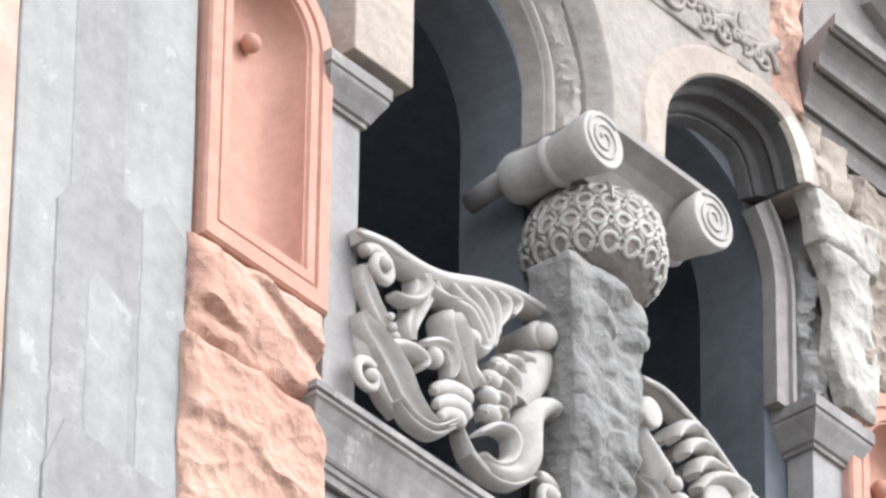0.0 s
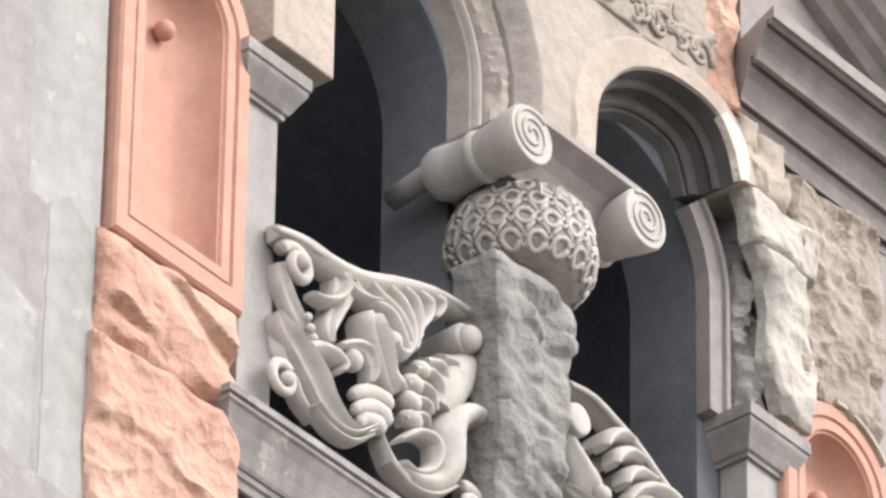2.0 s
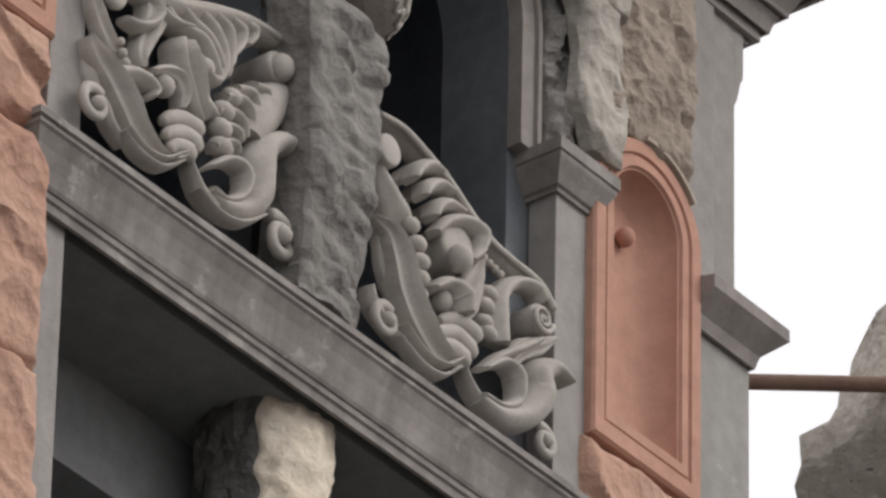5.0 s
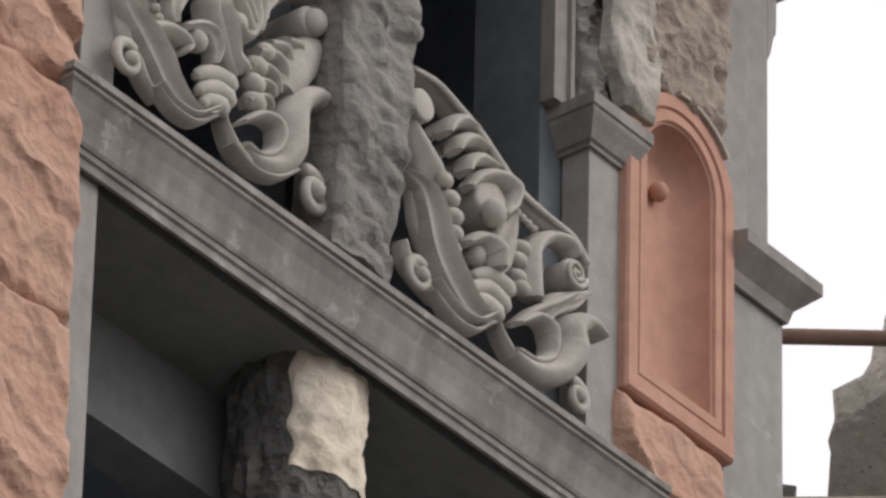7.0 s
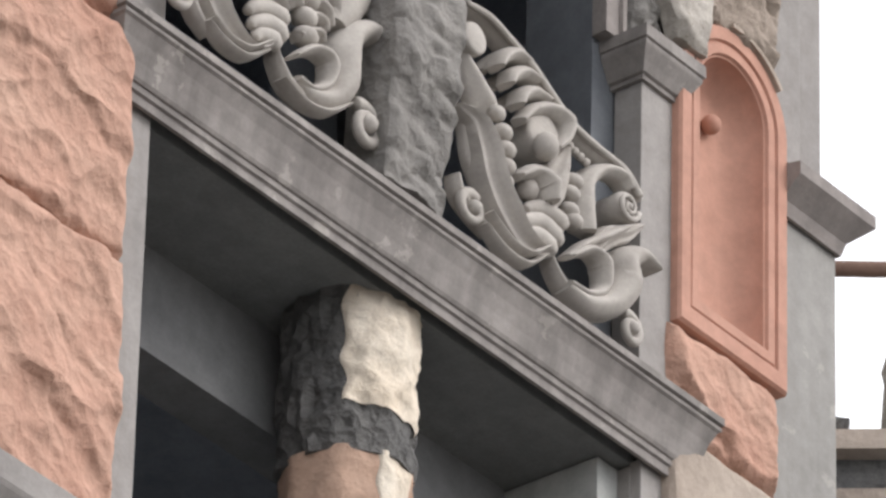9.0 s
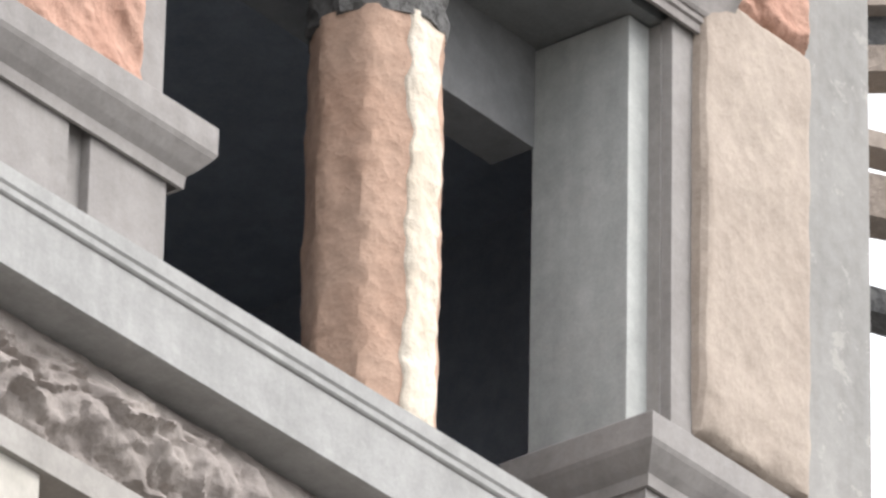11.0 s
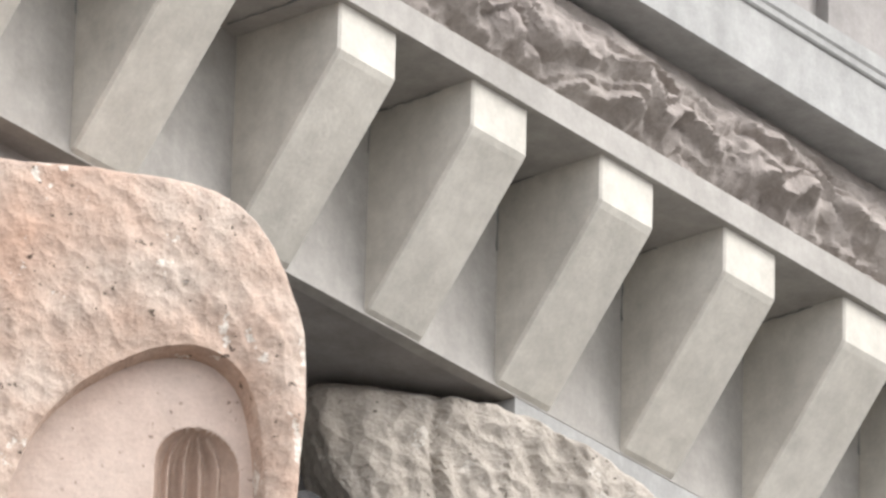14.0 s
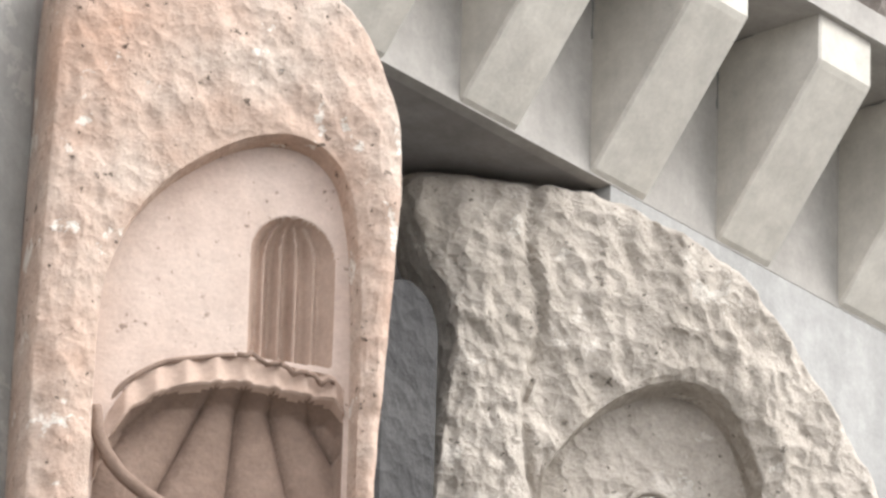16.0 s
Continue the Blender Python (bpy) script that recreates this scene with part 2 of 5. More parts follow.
def crag(p, scale, seed):
    """Hewn relief: broad facets, ridges and grain, about -1 to 1."""
    q = Vector(p) * scale + Vector((seed * 7.3, seed * 3.1, seed * 5.7))
    w = q * 1.2 + Vector((noise.noise(q * 1.6), noise.noise(q * 1.6 + Vector((5, 2, 8))), noise.noise(q * 1.6 + Vector((1, 9, 4))))) * 0.7
    d, c = noise.voronoi(w)
    k = c[0]
    # scooped scars that meet in ridges, each with its own level
    level = noise.noise(k * 2.9 + Vector((2, 7, 5))) * min(1.0, (d[1] - d[0]) / 0.12)
    ridge = 0.4 - abs(noise.noise(q * 2.4 + Vector((3, 1, 2))))
    return (1.25 * (min(d[0], 1.1) - 0.5) + 0.55 * level + 0.6 * noise.noise(q * 0.6) + 0.30 * ridge
            + 0.10 * noise.noise(q * 5.3) + 0.04 * noise.noise(q * 11.0))


def rough_block(x0, x1, z0, z1, y_front, y_back, amp=0.03, step=0.025, scale=5.0, seed=1, top=None, side=None, edge=0.04, drop=0.03, bm=None,
                hollow=None, slabs=0.0):
    """A hewn block seen from the front: a crumpled face that falls back at its rim, on straight flanks.
    top(u): upper limit at u = 0..1 across; side(v): shifts of both flanks at v = 0..1 up; hollow(x, z): extra depth;
    slabs: height of long split ledges between smooth planes."""
    bm = bm or bmesh.new()
    nx, nz = max(4, int((x1 - x0) / step)), max(4, int((z1 - z0) / step))
    rows = []
    for j in range(nz + 1):
        row = []
        for i in range(nx + 1):
            u, v = i / nx, j / nz
            za = z1 if top is None else top(u)
            la, lb = (0, 0) if side is None else side(v)
            x, z = x0 + la + (x1 + lb - x0 - la) * u, z0 + (za - z0) * v
            d = min((x - x0 - la), (x1 + lb - x), z - z0, za - z)
            k = max(0.0, 1 - d / edge)
            jig = 0.35 * amp * (noise.noise((x * 9, z * 9, seed)) if 0 < i < nx and 0 < j < nz else noise.noise((x * 6, z * 6, seed)))
            y = y_front - amp * crag((x, 0, z), scale, seed) * (1 - 0.4 * k) + drop * k * k
            if hollow:
                y += hollow(x, z)
            if slabs:
                h = z * 2.3 + x * 1.1 + 0.9 * noise.noise((x * 1.5, z * 1.5, seed)) + 0.16 * noise.noise((x * 6, z * 6, seed + 4))
                g = h - math.floor(h)
                g = g / 0.10 if g < 0.10 else (1 - g) / 0.90
                y -= slabs * (g - 0.5) * (1 - 0.7 * k) * (0.6 + 0.8 * noise.noise((x * 2.1, z * 2.1, seed + 9)))
            row.append(bm.verts.new((x + jig, y, z + jig)))
        rows.append(row)
    for a, b in zip(rows, rows[1:]):
        for i in range(nx):
            bm.faces.new((a[i], a[i + 1], b[i + 1], b[i]))
    rim = rows[0][:] + [r[-1] for r in rows[1:]] + rows[-1][-2::-1] + [r[0] for r in rows[-2:0:-1]]
    back = [bm.verts.new((v.co.x, y_back, v.co.z)) for v in rim]
    for i in range(len(rim)):
        j = (i + 1) % len(rim)
        bm.faces.new((rim[i], back[i], back[j], rim[j]))
    return bm


def tube(points, radii, sides=10, flat=1.0, bm=None):
    """A round bar along points, with its own radius at each; flat squeezes it in depth."""
    pts = [Vector(p) for p in points]
    if not isinstance(radii, (list, tuple)):
        radii = [radii] * len(pts)
    rings = []
    for i, p in enumerate(pts):
        d = (pts[min(i + 1, len(pts) - 1)] - pts[max(i - 1, 0)]).normalized()
        s = Vector((0, 1, 0))
        if abs(d.y) > 0.95:
            s = Vector((1, 0, 0))
        u = d.cross(s).normalized()
        w = u.cross(d).normalized()
        rings.append([p + (u * math.cos(2 * math.pi * k / sides) + w * math.sin(2 * math.pi * k / sides) * flat) * radii[i] for k in range(sides)])
    return loft(rings, bm=bm)


def ball(c, r, sx=1, sy=1, sz=1, bm=None, n=10):
    rings = []
    for i in range(1, n):
        a = math.pi * i / n
        rings.append([(c[0] + r * sx * math.sin(a) * math.cos(t), c[1] + r * sy * math.sin(a) * math.sin(t), c[2] - r * sz * math.cos(a))
                      for t in [2 * math.pi * k / (n + 4) for k in range(n + 4)]])
    return loft(rings, bm=bm)


def smooth_line(pts, n=8):
    """A Catmull-Rom line through points."""
    p = [Vector(q) for q in pts]
    p = [2 * p[0] - p[1], *p, 2 * p[-1] - p[-2]]
    out = []
    for a, b, c, d in zip(p, p[1:], p[2:], p[3:]):
        for k in range(n):
            t = k / n
            out.append(0.5 * (2 * b + (c - a) * t + (2 * a - 5 * b + 4 * c - d) * t * t + (3 * b - a - 3 * c + d) * t ** 3))
    return out + [p[-2]]

# ---- the large structure ----
AX = -0.055                      # the loggia's axis
# ground out of view; its grey is chosen for the light it throws up
ground = part("ground", box(-400, 400, -400, 400, -0.5, 0), GROUND_BOUNCE)
tagged(ground, "unseen grey ground below the building, tone set for bounce light", "pavement", kind="structure")

wall_left = part("wall_left", box(-7, -1.56, 0.12, 0.64, 0, 25), GREY)
tagged(wall_left, "grey rendered wall beside the loggias", "wall", kind="structure")
wall_right = part("wall_right", box(1.47, 2.62, 0.12, 0.64, 0, 22.6), GREY)
tagged(wall_right, "grey rendered wall beside the loggias", "wall", kind="structure")
wall_base = part("wall_base", box(0.27, 6.0, -0.029, 0.64, 13.30, 13.888, bm=box(0.95, 6.0, -0.029, 0.64, 0, 13.30)), PALE)
tagged(wall_base, "pale grey rendered wall below the cornice", "wall", kind="structure")
# recess wall: its shade is put into the colour
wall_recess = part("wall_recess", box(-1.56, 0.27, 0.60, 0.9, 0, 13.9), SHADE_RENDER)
tagged(wall_recess, "grey wall of a recess behind the carved stones, shade in its colour", "wall", kind="structure")
wall_frieze = part("wall_frieze", box(-6.4, 5.9, 0.035, 0.9, 13.90, 15.4), GREY)
tagged(wall_frieze, "grey rendered wall behind the cornice", "wall", kind="structure")
wall_end = part("wall_end", box(2.40, 2.62, 0.64, 9, 0, 23.1), INTERIOR)
tagged(wall_end, "dark plaster end wall of the building", "wall", kind="structure")
wall_back = part("wall_back", box(-7, 2.62, 4.0, 4.3, 0, 25), INTERIOR)
tagged(wall_back, "dark plaster wall inside the loggias", "wall", kind="structure")
floor = part("floor", box(-7, 2.40, 0.64, 4.0, 18.75, 19.0), INTERIOR)
tagged(floor, "dark concrete floor slab between the loggias", "floor", kind="structure")
floor_low = part("floor_low", box(-7, 2.40, 0.64, 4.0, 15.3, 15.55), INTERIOR)
tagged(floor_low, "dark concrete floor slab of the lower loggia", "floor", kind="structure")
ceiling = part("ceiling", box(-7, 2.40, 0.64, 4.0, 22.9, 23.1), INTERIOR)
tagged(ceiling, "dark ceiling inside the upper loggia", "ceiling", kind="structure")
wall_side = part("wall_side", box(-3.0, -2.8, 0.64, 4.0, 15.4, 23), INTERIOR)
tagged(wall_side, "dark plaster side wall inside the loggias", "wall", kind="structure")


def arch_wall(x0, x1, arches, r, spring, foot, crown, y0, y1, n=20):
    """A wall with round-headed openings, as one skin over cross-sections."""
    cuts = [(x0, foot)]
    for cx in arches:
        cuts += [(cx - r, foot)] + [(cx - r * math.cos(math.pi * i / n), spring + r * math.sin(math.pi * i / n)) for i in range(n + 1)] + [(cx + r, foot)]
    cuts.append((x1, foot))
    return loft([[(x, y0, z), (x, y1, z), (x, y1, crown), (x, y0, crown)] for x, z in cuts])


# inner order of the loggia: two arches on a middle pier
ARCH_L, ARCH_R = -0.87, 0.75
# wall and reveals are coloured darker than the grey front
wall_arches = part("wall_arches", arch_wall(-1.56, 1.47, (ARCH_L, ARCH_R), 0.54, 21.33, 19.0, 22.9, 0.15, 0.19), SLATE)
tagged(wall_arches, "grey rendered wall with twin round arches over the balcony", "wall", kind="structure")

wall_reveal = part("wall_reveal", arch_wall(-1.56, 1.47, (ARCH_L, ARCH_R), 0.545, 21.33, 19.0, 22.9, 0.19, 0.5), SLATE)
tagged(wall_reveal, "dark slate-grey rendered reveals of the twin arches", "wall", kind="structure")

# beam over the lower loggia and its soffit, in greys that carry the shade
lintel = thing("lintel", "grey plastered lintel over the lower loggia, shade in its colour", "lintel", (0, 0, 18.3), kind="structure")
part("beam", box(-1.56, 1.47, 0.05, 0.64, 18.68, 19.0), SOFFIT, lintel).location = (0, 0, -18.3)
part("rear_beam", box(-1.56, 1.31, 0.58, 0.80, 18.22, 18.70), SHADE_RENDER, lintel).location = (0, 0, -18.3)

# ---- upper loggia ----
def niche_panel(cx):
    """Terracotta panel with a round-headed niche and a knob."""
    t = thing("niche_panel", "smooth terracotta panel with round-headed niche and knob", "wall panel", (cx, 0, 19.43), "niche panels")

    def outline(h, low, foot):
        """Round-headed outline of half-width h."""
        return [(-h, foot), (h, foot)] + arc(0, low, h, 0, 180, 24)

    spring = 1.22
    rings = []
    # outer edge, stepped frame, then the hollow
    for h, y, foot in ((0.372, 0.115, 0.0), (0.372, -0.035, 0.0), (0.362, -0.05, 0.012), (0.302, -0.05, 0.085), (0.297, -0.036, 0.09),
                       (0.288, -0.036, 0.098), (0.283, -0.045, 0.103), (0.240, -0.045, 0.15), (0.234, -0.030, 0.155), (0.226, -0.028, 0.162)):
        rings.append([(x, y, z) for x, z in outline(h, spring, foot)])
    part("frame", loft(rings, caps=False), TERRACOTTA, t)
    hol = []
    for k in range(13):
        f = k / 12
        h = 0.226 * math.cos(f * 1.15)
        hol.append([(x, -0.028 + 0.15 * math.sin(f * 1.4), z) for x, z in outline(h, spring, 0.162 + 0.02 * f)])
    b = loft(hol[:-1], caps=False)
    b.verts.ensure_lookup_table()
    b.faces.new(b.verts[-len(hol[0]):])
    part("recess", b, TERRACOTTA, t, smooth=True, crisp=50)
    part("knob", ball((0, 0.075, 1.18), 0.043, n=12), TERRACOTTA, t, smooth=True)
    return t


niche_panel(-2.135)
niche_panel(2.008)


def pillar(x0, x1, group="loggia pillars"):
    """Grey pier beside the opening, with a moulded impost."""
    t = thing("pillar", "smooth grey rendered pier with moulded impost on the balcony", "pillar", ((x0 + x1) / 2, 0.05, 19.0), group)
    cx = (x0 + x1) / 2
    w = (x1 - x0) / 2
    part("shaft", box(-w, w, -0.05, 0.09, 0, 1.49, 0.004), GREY, t)
    prof = [(0, 1.485), (0.018, 1.485), (0.018, 1.505), (0.032, 1.512), (0.05, 1.55), (0.078, 1.60), (0.082, 1.61), (0.082, 1.628), (0.092, 1.632), (0.092, 1.69), (0, 1.69)]
    part("impost", moulding([(-w, 0.11), (-w, -0.05), (w, -0.05), (w, 0.11)], prof), LEDGE, t)
    part("upper_block", box(-w + 0.02, w - 0.02, 0.0, 0.10, 1.69, 3.6), GREY, t)
    return t


pillar(-1.74, -1.545)
pillar(1.43, 1.655)

# balcony ledge
ledge = thing("balcony_ledge", "grey moulded stone ledge under the balustrade, stained", "ledge", (AX, -0.02, 18.66))
L0, L1 = -1.755, 1.755
EDGE = [(L0, 0.13), (L0, 0), (L1, 0), (L1, 0.13)]
part("lower_fillet", moulding(EDGE, [(0, 0), (0.018, 0), (0.018, 0.04), (0.03, 0.046), (0.03, 0.075), (0, 0.075)]), LEDGE, ledge)
part("cove", moulding(EDGE, [(0, 0.075), (0.038, 0.075), (0.046, 0.09), (0.056, 0.15), (0.075, 0.22), (0.10, 0.275), (0.112, 0.285), (0.112, 0.298), (0, 0.298)]), LEDGE, ledge)
part("top_fillet", moulding(EDGE, [(0, 0.298), (0.104, 0.298), (0.104, 0.308), (0.12, 0.313), (0.12, 0.345), (0.10, 0.352), (0, 0.352)]), LEDGE, ledge)

# ---- column ----
CX, CY = 0.015, 0.03
OX, OY = -0.09, -0.11          # the capital stands out from the shaft


def column():
    t = thing("loggia_column", "rough grey stone column with basket capital and scrolls", "column", (CX, CY, 19.03))
    # a hewn slab: rough front, smooth flank towards the loggia, domed at its head
    rings = []
    nz, ns = 120, 72
    for j in range(nz + 1):
        v = j / nz
        z = 1.40 * v
        x0 = float(np.interp(v, [0, 0.3, 0.65, 0.9, 1], [-0.36, -0.40, -0.45, -0.52, -0.535]))
        x1 = float(np.interp(v, [0, 0.3, 0.65, 0.9, 1], [0.03, 0.005, 0.0, -0.01, -0.02]))
        y0 = float(np.interp(v, [0, 0.3, 1], [-0.14, -0.20, -0.29]))
        head = max(0.0, (v - 0.90) / 0.10)
        y0 += 0.11 * head ** 2
        c, h, d = (x0 + x1) / 2, (x1 - x0) / 2 * (1 - 0.42 * head ** 3), 0.13
        ring = []
        for i in range(ns):
            a = 2 * math.pi * i / ns
            k = 1 / max(abs(math.cos(a)), abs(math.sin(a)))
            k = min(k, 1.33)
            ux, uy = math.cos(a) * k, math.sin(a) * k
            rough = max(0.0, min(1.0, (-uy - 0.2) * 2.2)) + 0.5 * max(0.0, min(1.0, ux * 2))
            bump = -0.042 * crag((ux * h, uy * 0.13, z), 3.4, 3) * rough + 0.004 * noise.noise((ux * 3, uy * 3, z * 4))
            px = c + ux * h + bump * math.cos(a) * 0.5 - CX
            py = y0 + d + uy * d + bump * math.sin(a) * 1.2 - CY
            ring.append((px, py, z - 0.03 * head * abs(ux)))
        rings.append(ring)
    part("shaft", loft(rings), ROUGH_GREY, t, smooth=True, crisp=32)
    # the basket: a bulging bell with a lattice of loops
    bell = [(0.13, 1.41), (0.21, 1.42), (0.262, 1.45), (0.292, 1.50), (0.302, 1.56), (0.296, 1.63), (0.278, 1.70), (0.255, 1.76), (0.2, 1.81)]
    BX, BY = OX * 1.1 - 0.03, OY * 0.7
    part("basket", loft([[(BX + r * math.cos(a), BY + r * math.sin(a), z) for a in [2 * math.pi * k / 48 for k in range(48)]] for r, z in bell]), CUSHION, t, smooth=True)

    def bell_r(z):
        for (r0, z0), (r1, z1) in zip(bell, bell[1:]):
            if z0 <= z <= z1:
                return r0 + (r1 - r0) * (z - z0) / (z1 - z0)
        return bell[0][0] if z < bell[0][1] else bell[-1][0]

    def on(a, z, out):
        r = bell_r(z) + out
        return (BX + r * math.cos(a), BY + r * math.sin(a), z)

    # interlaced bands: rows of rings, tied by squares and slanting straps
    for row, z0 in enumerate((1.475, 1.575, 1.675, 1.755)):
        n = 17
        b = bmesh.new()
        for k in range(n):
            a0 = 2 * math.pi * (k + 0.5 * (row % 2)) / n
            ra = 0.035 / bell_r(z0)
            sk = 0.12 * math.sin(k * 1.7 + row)
            tube([on(a0 + ra * (math.cos(q) + sk * math.sin(q)), z0 + 0.034 * math.sin(q), 0.004) for q in [2 * math.pi * w / 12 for w in range(13)]], 0.0125, 6, bm=b)
            a1, rs = a0 + math.pi / n, 0.020 / bell_r(z0)
            tube([on(a1 + rs * math.cos(q), z0 + 0.024 * math.sin(q), 0.003) for q in [math.pi / 2 * w for w in range(5)]], 0.010, 5, bm=b)
            if row < 3:
                for sgn in (-1, 1):
                    tube([on(a1 + sgn * rs * 0.4, z0 + 0.026, 0.003), on(a1 + sgn * 0.055, z0 + 0.05, 0.005), on(a1 + sgn * 0.13, z0 + 0.074, 0.003)], 0.010, 5, bm=b)
        part("lattice_row", b, CARVED, t, smooth=True)
    # leaf points under the abacus
    b = bmesh.new()
    for k in range(14):
        a = math.radians(-125 + k * 14)
        loft([[on(a - 0.11, 1.80, 0.0), on(a, 1.82, 0.03), on(a + 0.11, 1.80, 0.0)], [on(a - 0.05, 1.74, 0.015), on(a, 1.745, 0.03), on(a + 0.05, 1.74, 0.015)],
              [on(a - 0.01, 1.68, 0.02), on(a, 1.68, 0.025), on(a + 0.01, 1.68, 0.02)]], bm=b)
    part("leaf_fringe", b, CARVED, t)
    # abacus and four scroll ends on two rolls
    prof = [(-0.265, 2.02), (-0.27, 1.985), (-0.235, 1.965), (-0.19, 1.935), (-0.15, 1.89), (-0.12, 1.83), (-0.11, 1.79), (0.20, 1.79), (0.22, 2.02)]
    part("abacus", loft([[(x, OY + y, z) for y, z in prof] for x in (OX - 0.37, OX + 0.37)]), PEDIMENT, t)
    for sx in (-1, 1):
        x = OX + sx * 0.365
        rings = []
        for y, r in ((-0.29, 0.128), (-0.275, 0.135), (-0.21, 0.128), (-0.14, 0.112), (-0.06, 0.102), (-0.05, 0.11), (-0.035, 0.115), (-0.02, 0.11), (0.0, 0.10),
                     (0.09, 0.108), (0.16, 0.115), (0.20, 0.10), (0.215, 0.07)):
            rings.append([(x + r * math.cos(a), OY + y, 1.86 + r * math.sin(a)) for a in [2 * math.pi * k / 28 for k in range(28)]])
        roll = part("scroll_roll", loft(rings), CARVED, t, smooth=True, crisp=40)
        # the spiral cut into the end
        b = bmesh.new()
        sp = []
        for q in range(46):
            a = q * 0.33
            r = 0.018 + 0.0062 * q * 0.33 * 1.05
            sp.append((x + sx * r * math.cos(a), OY - 0.292, 1.86 + r * math.sin(a)))
        tube(sp, 0.0085, 6, bm=b)
        part("spiral", b, CARVED, roll, smooth=True)
    # rear scroll
    part("rear_scroll", tube([(OX - 0.36, OY + 0.2, 1.9), (OX - 0.36, OY + 0.33, 1.88), (OX - 0.36, OY + 0.44, 1.86)], [0.055, 0.05, 0.045], 14), GREY, t, smooth=True)
    return t


column()
middle_pier = part("middle_pier", box(-0.22, 0.12, 0.10, 0.16, 19.0, 21.2, 0.01), GREY)
tagged(middle_pier, "grey rendered pier behind the column", "pier", kind="structure")

def resample(points, n):
    pts = smooth_line([(x, 0, z) for x, z in points], 10)
    run = [0.0]
    for a, b in zip(pts, pts[1:]):
        run.append(run[-1] + (b - a).length)
    out, i = [], 0
    for k in range(n + 1):
        s = run[-1] * k / n
        while i < len(run) - 2 and run[i + 1] < s:
            i += 1
        f = (s - run[i]) / (run[i + 1] - run[i])
        out.append(pts[i].lerp(pts[i + 1], min(1, f)))
    return out


# ---- front order over the arches ----
front = thing("arch_front", "beige carved stone front over the twin arches", "arch", (0, 0, 21.0))


def put(ob):
    ob.location = (0, 0, -21.0)
    return ob


# a leaning, worn arch: inner and outer line of its ring
INNER = [(0.265, 21.02), (0.275, 21.32), (0.305, 21.60), (0.41, 21.775), (0.54, 21.895), (0.73, 21.985), (0.92, 22.01), (1.08, 21.985), (1.18, 21.88), (1.235, 21.72)]
OUTER = [(0.12, 21.02), (0.12, 21.32), (0.135, 21.63), (0.24, 21.825), (0.47, 22.03), (0.76, 22.12), (0.98, 22.115), (1.17, 22.06), (1.30, 21.93), (1.36, 21.76)]
inner, outer = resample(INNER, 44), resample(OUTER, 44)
rows = []
for k, (a, c) in enumerate(zip(inner, outer)):
    wob = 0.012 * noise.noise((k * 0.35, 4, 1))
    c = c + (c - a).normalized() * wob
    rows.append([(a.x, -0.118, a.z), (a.x + (c.x - a.x) * 0.06, -0.13, a.z + (c.z - a.z) * 0.06), (c.x + (a.x - c.x) * 0.12, -0.13 + wob, c.z + (a.z - c.z) * 0.12), (c.x, -0.112, c.z), (c.x, 0.10, c.z), (a.x, 0.10, a.z)])
put(part("archivolt", loft(rows), BEIGE, front, smooth=True, crisp=35))
# stepped soffit with two rolls, darkened for the shade under the arch
rows = []
for k, a in enumerate(inner[9:]):
    q, r = inner[min(k + 10, 44)], inner[k + 8]
    d = (q - r).normalized()
    s = Vector((d.z, 0, -d.x))
    rows.append([(a.x + s.x * g, y, a.z + s.z * g) for y, g in ((-0.114, -0.006), (-0.114, 0.004), (-0.03, 0.006), (-0.026, 0.03), (-0.012, 0.04), (0.004, 0.034), (0.008, 0.03), (0.060, 0.035),
                                                             (0.064, 0.075), (0.078, 0.086), (0.092, 0.080), (0.096, 0.10), (0.148, 0.118), (0.148, -0.006))])
put(part("soffit_mouldings", loft(rows), ARCH_SOOT_SHADE, front, smooth=True, crisp=30))
# the chipped chamfer that catches light, picked out in cream stone
rows = []
for k, (a, c) in enumerate(zip(inner[37:], outer[37:])):
    w = 0.26 + 0.40 * math.sin(math.pi * (k + 0.6) / 8)
    rows.append([(a.x - 0.008, -0.10, a.z), (a.x - 0.004, -0.136, a.z), (a.x + (c.x - a.x) * w, -0.142, a.z + (c.z - a.z) * w), (a.x + (c.x - a.x) * w, -0.10, a.z + (c.z - a.z) * w)])
put(part("pale_edge", loft(rows), CREAM, front, "pale chipped edge, its light put into cream stone"))
# spandrel between the arches
mid = [a.lerp(c, 0.4) for a, c in zip(inner, outer)]
sp = [(-0.06, 21.05)] + arc(ARCH_L, 21.42, 0.81, 0, 62, 12) + [(-0.3, 23.2), (1.0, 23.2)] + [(v.x, v.z) for v in mid[31::-1]]
put(part("spandrel", plate(sp, -0.115, 0.14), SPANDREL, front))
# the left arch's order: flat band, rib, carved ring and outer band, turned round the arch
def arch_order(name, prof, wild, mat, label=""):
    rows = []
    for k in range(97):
        if k < 17:
            dx, dz, c, q = 1.0, 0.0, 0.0, -0.45 * (1 - k / 17)
        else:
            a = radians(112 * (k - 17) / 79)
            dx, dz, c, q = math.cos(a), math.sin(a), a, 0.0
        row = []
        for m, (r, y) in enumerate(prof):
            w = wild * noise.noise((c * 7 + q * 11, m * 0.9, 3)) + wild * 0.7 * noise.noise((c * 19 + q * 30, m * 1.7, 8)) if 0 < m < len(prof) - 1 else 0.0
            row.append((ARCH_L + (r + w * 0.4) * dx, y - abs(w), 21.40 + q + (r + w * 0.4) * dz))
        rows.append(row)
    put(part(name, loft(rows, closed=False, caps=False), mat, front, label, smooth=True, crisp=32))


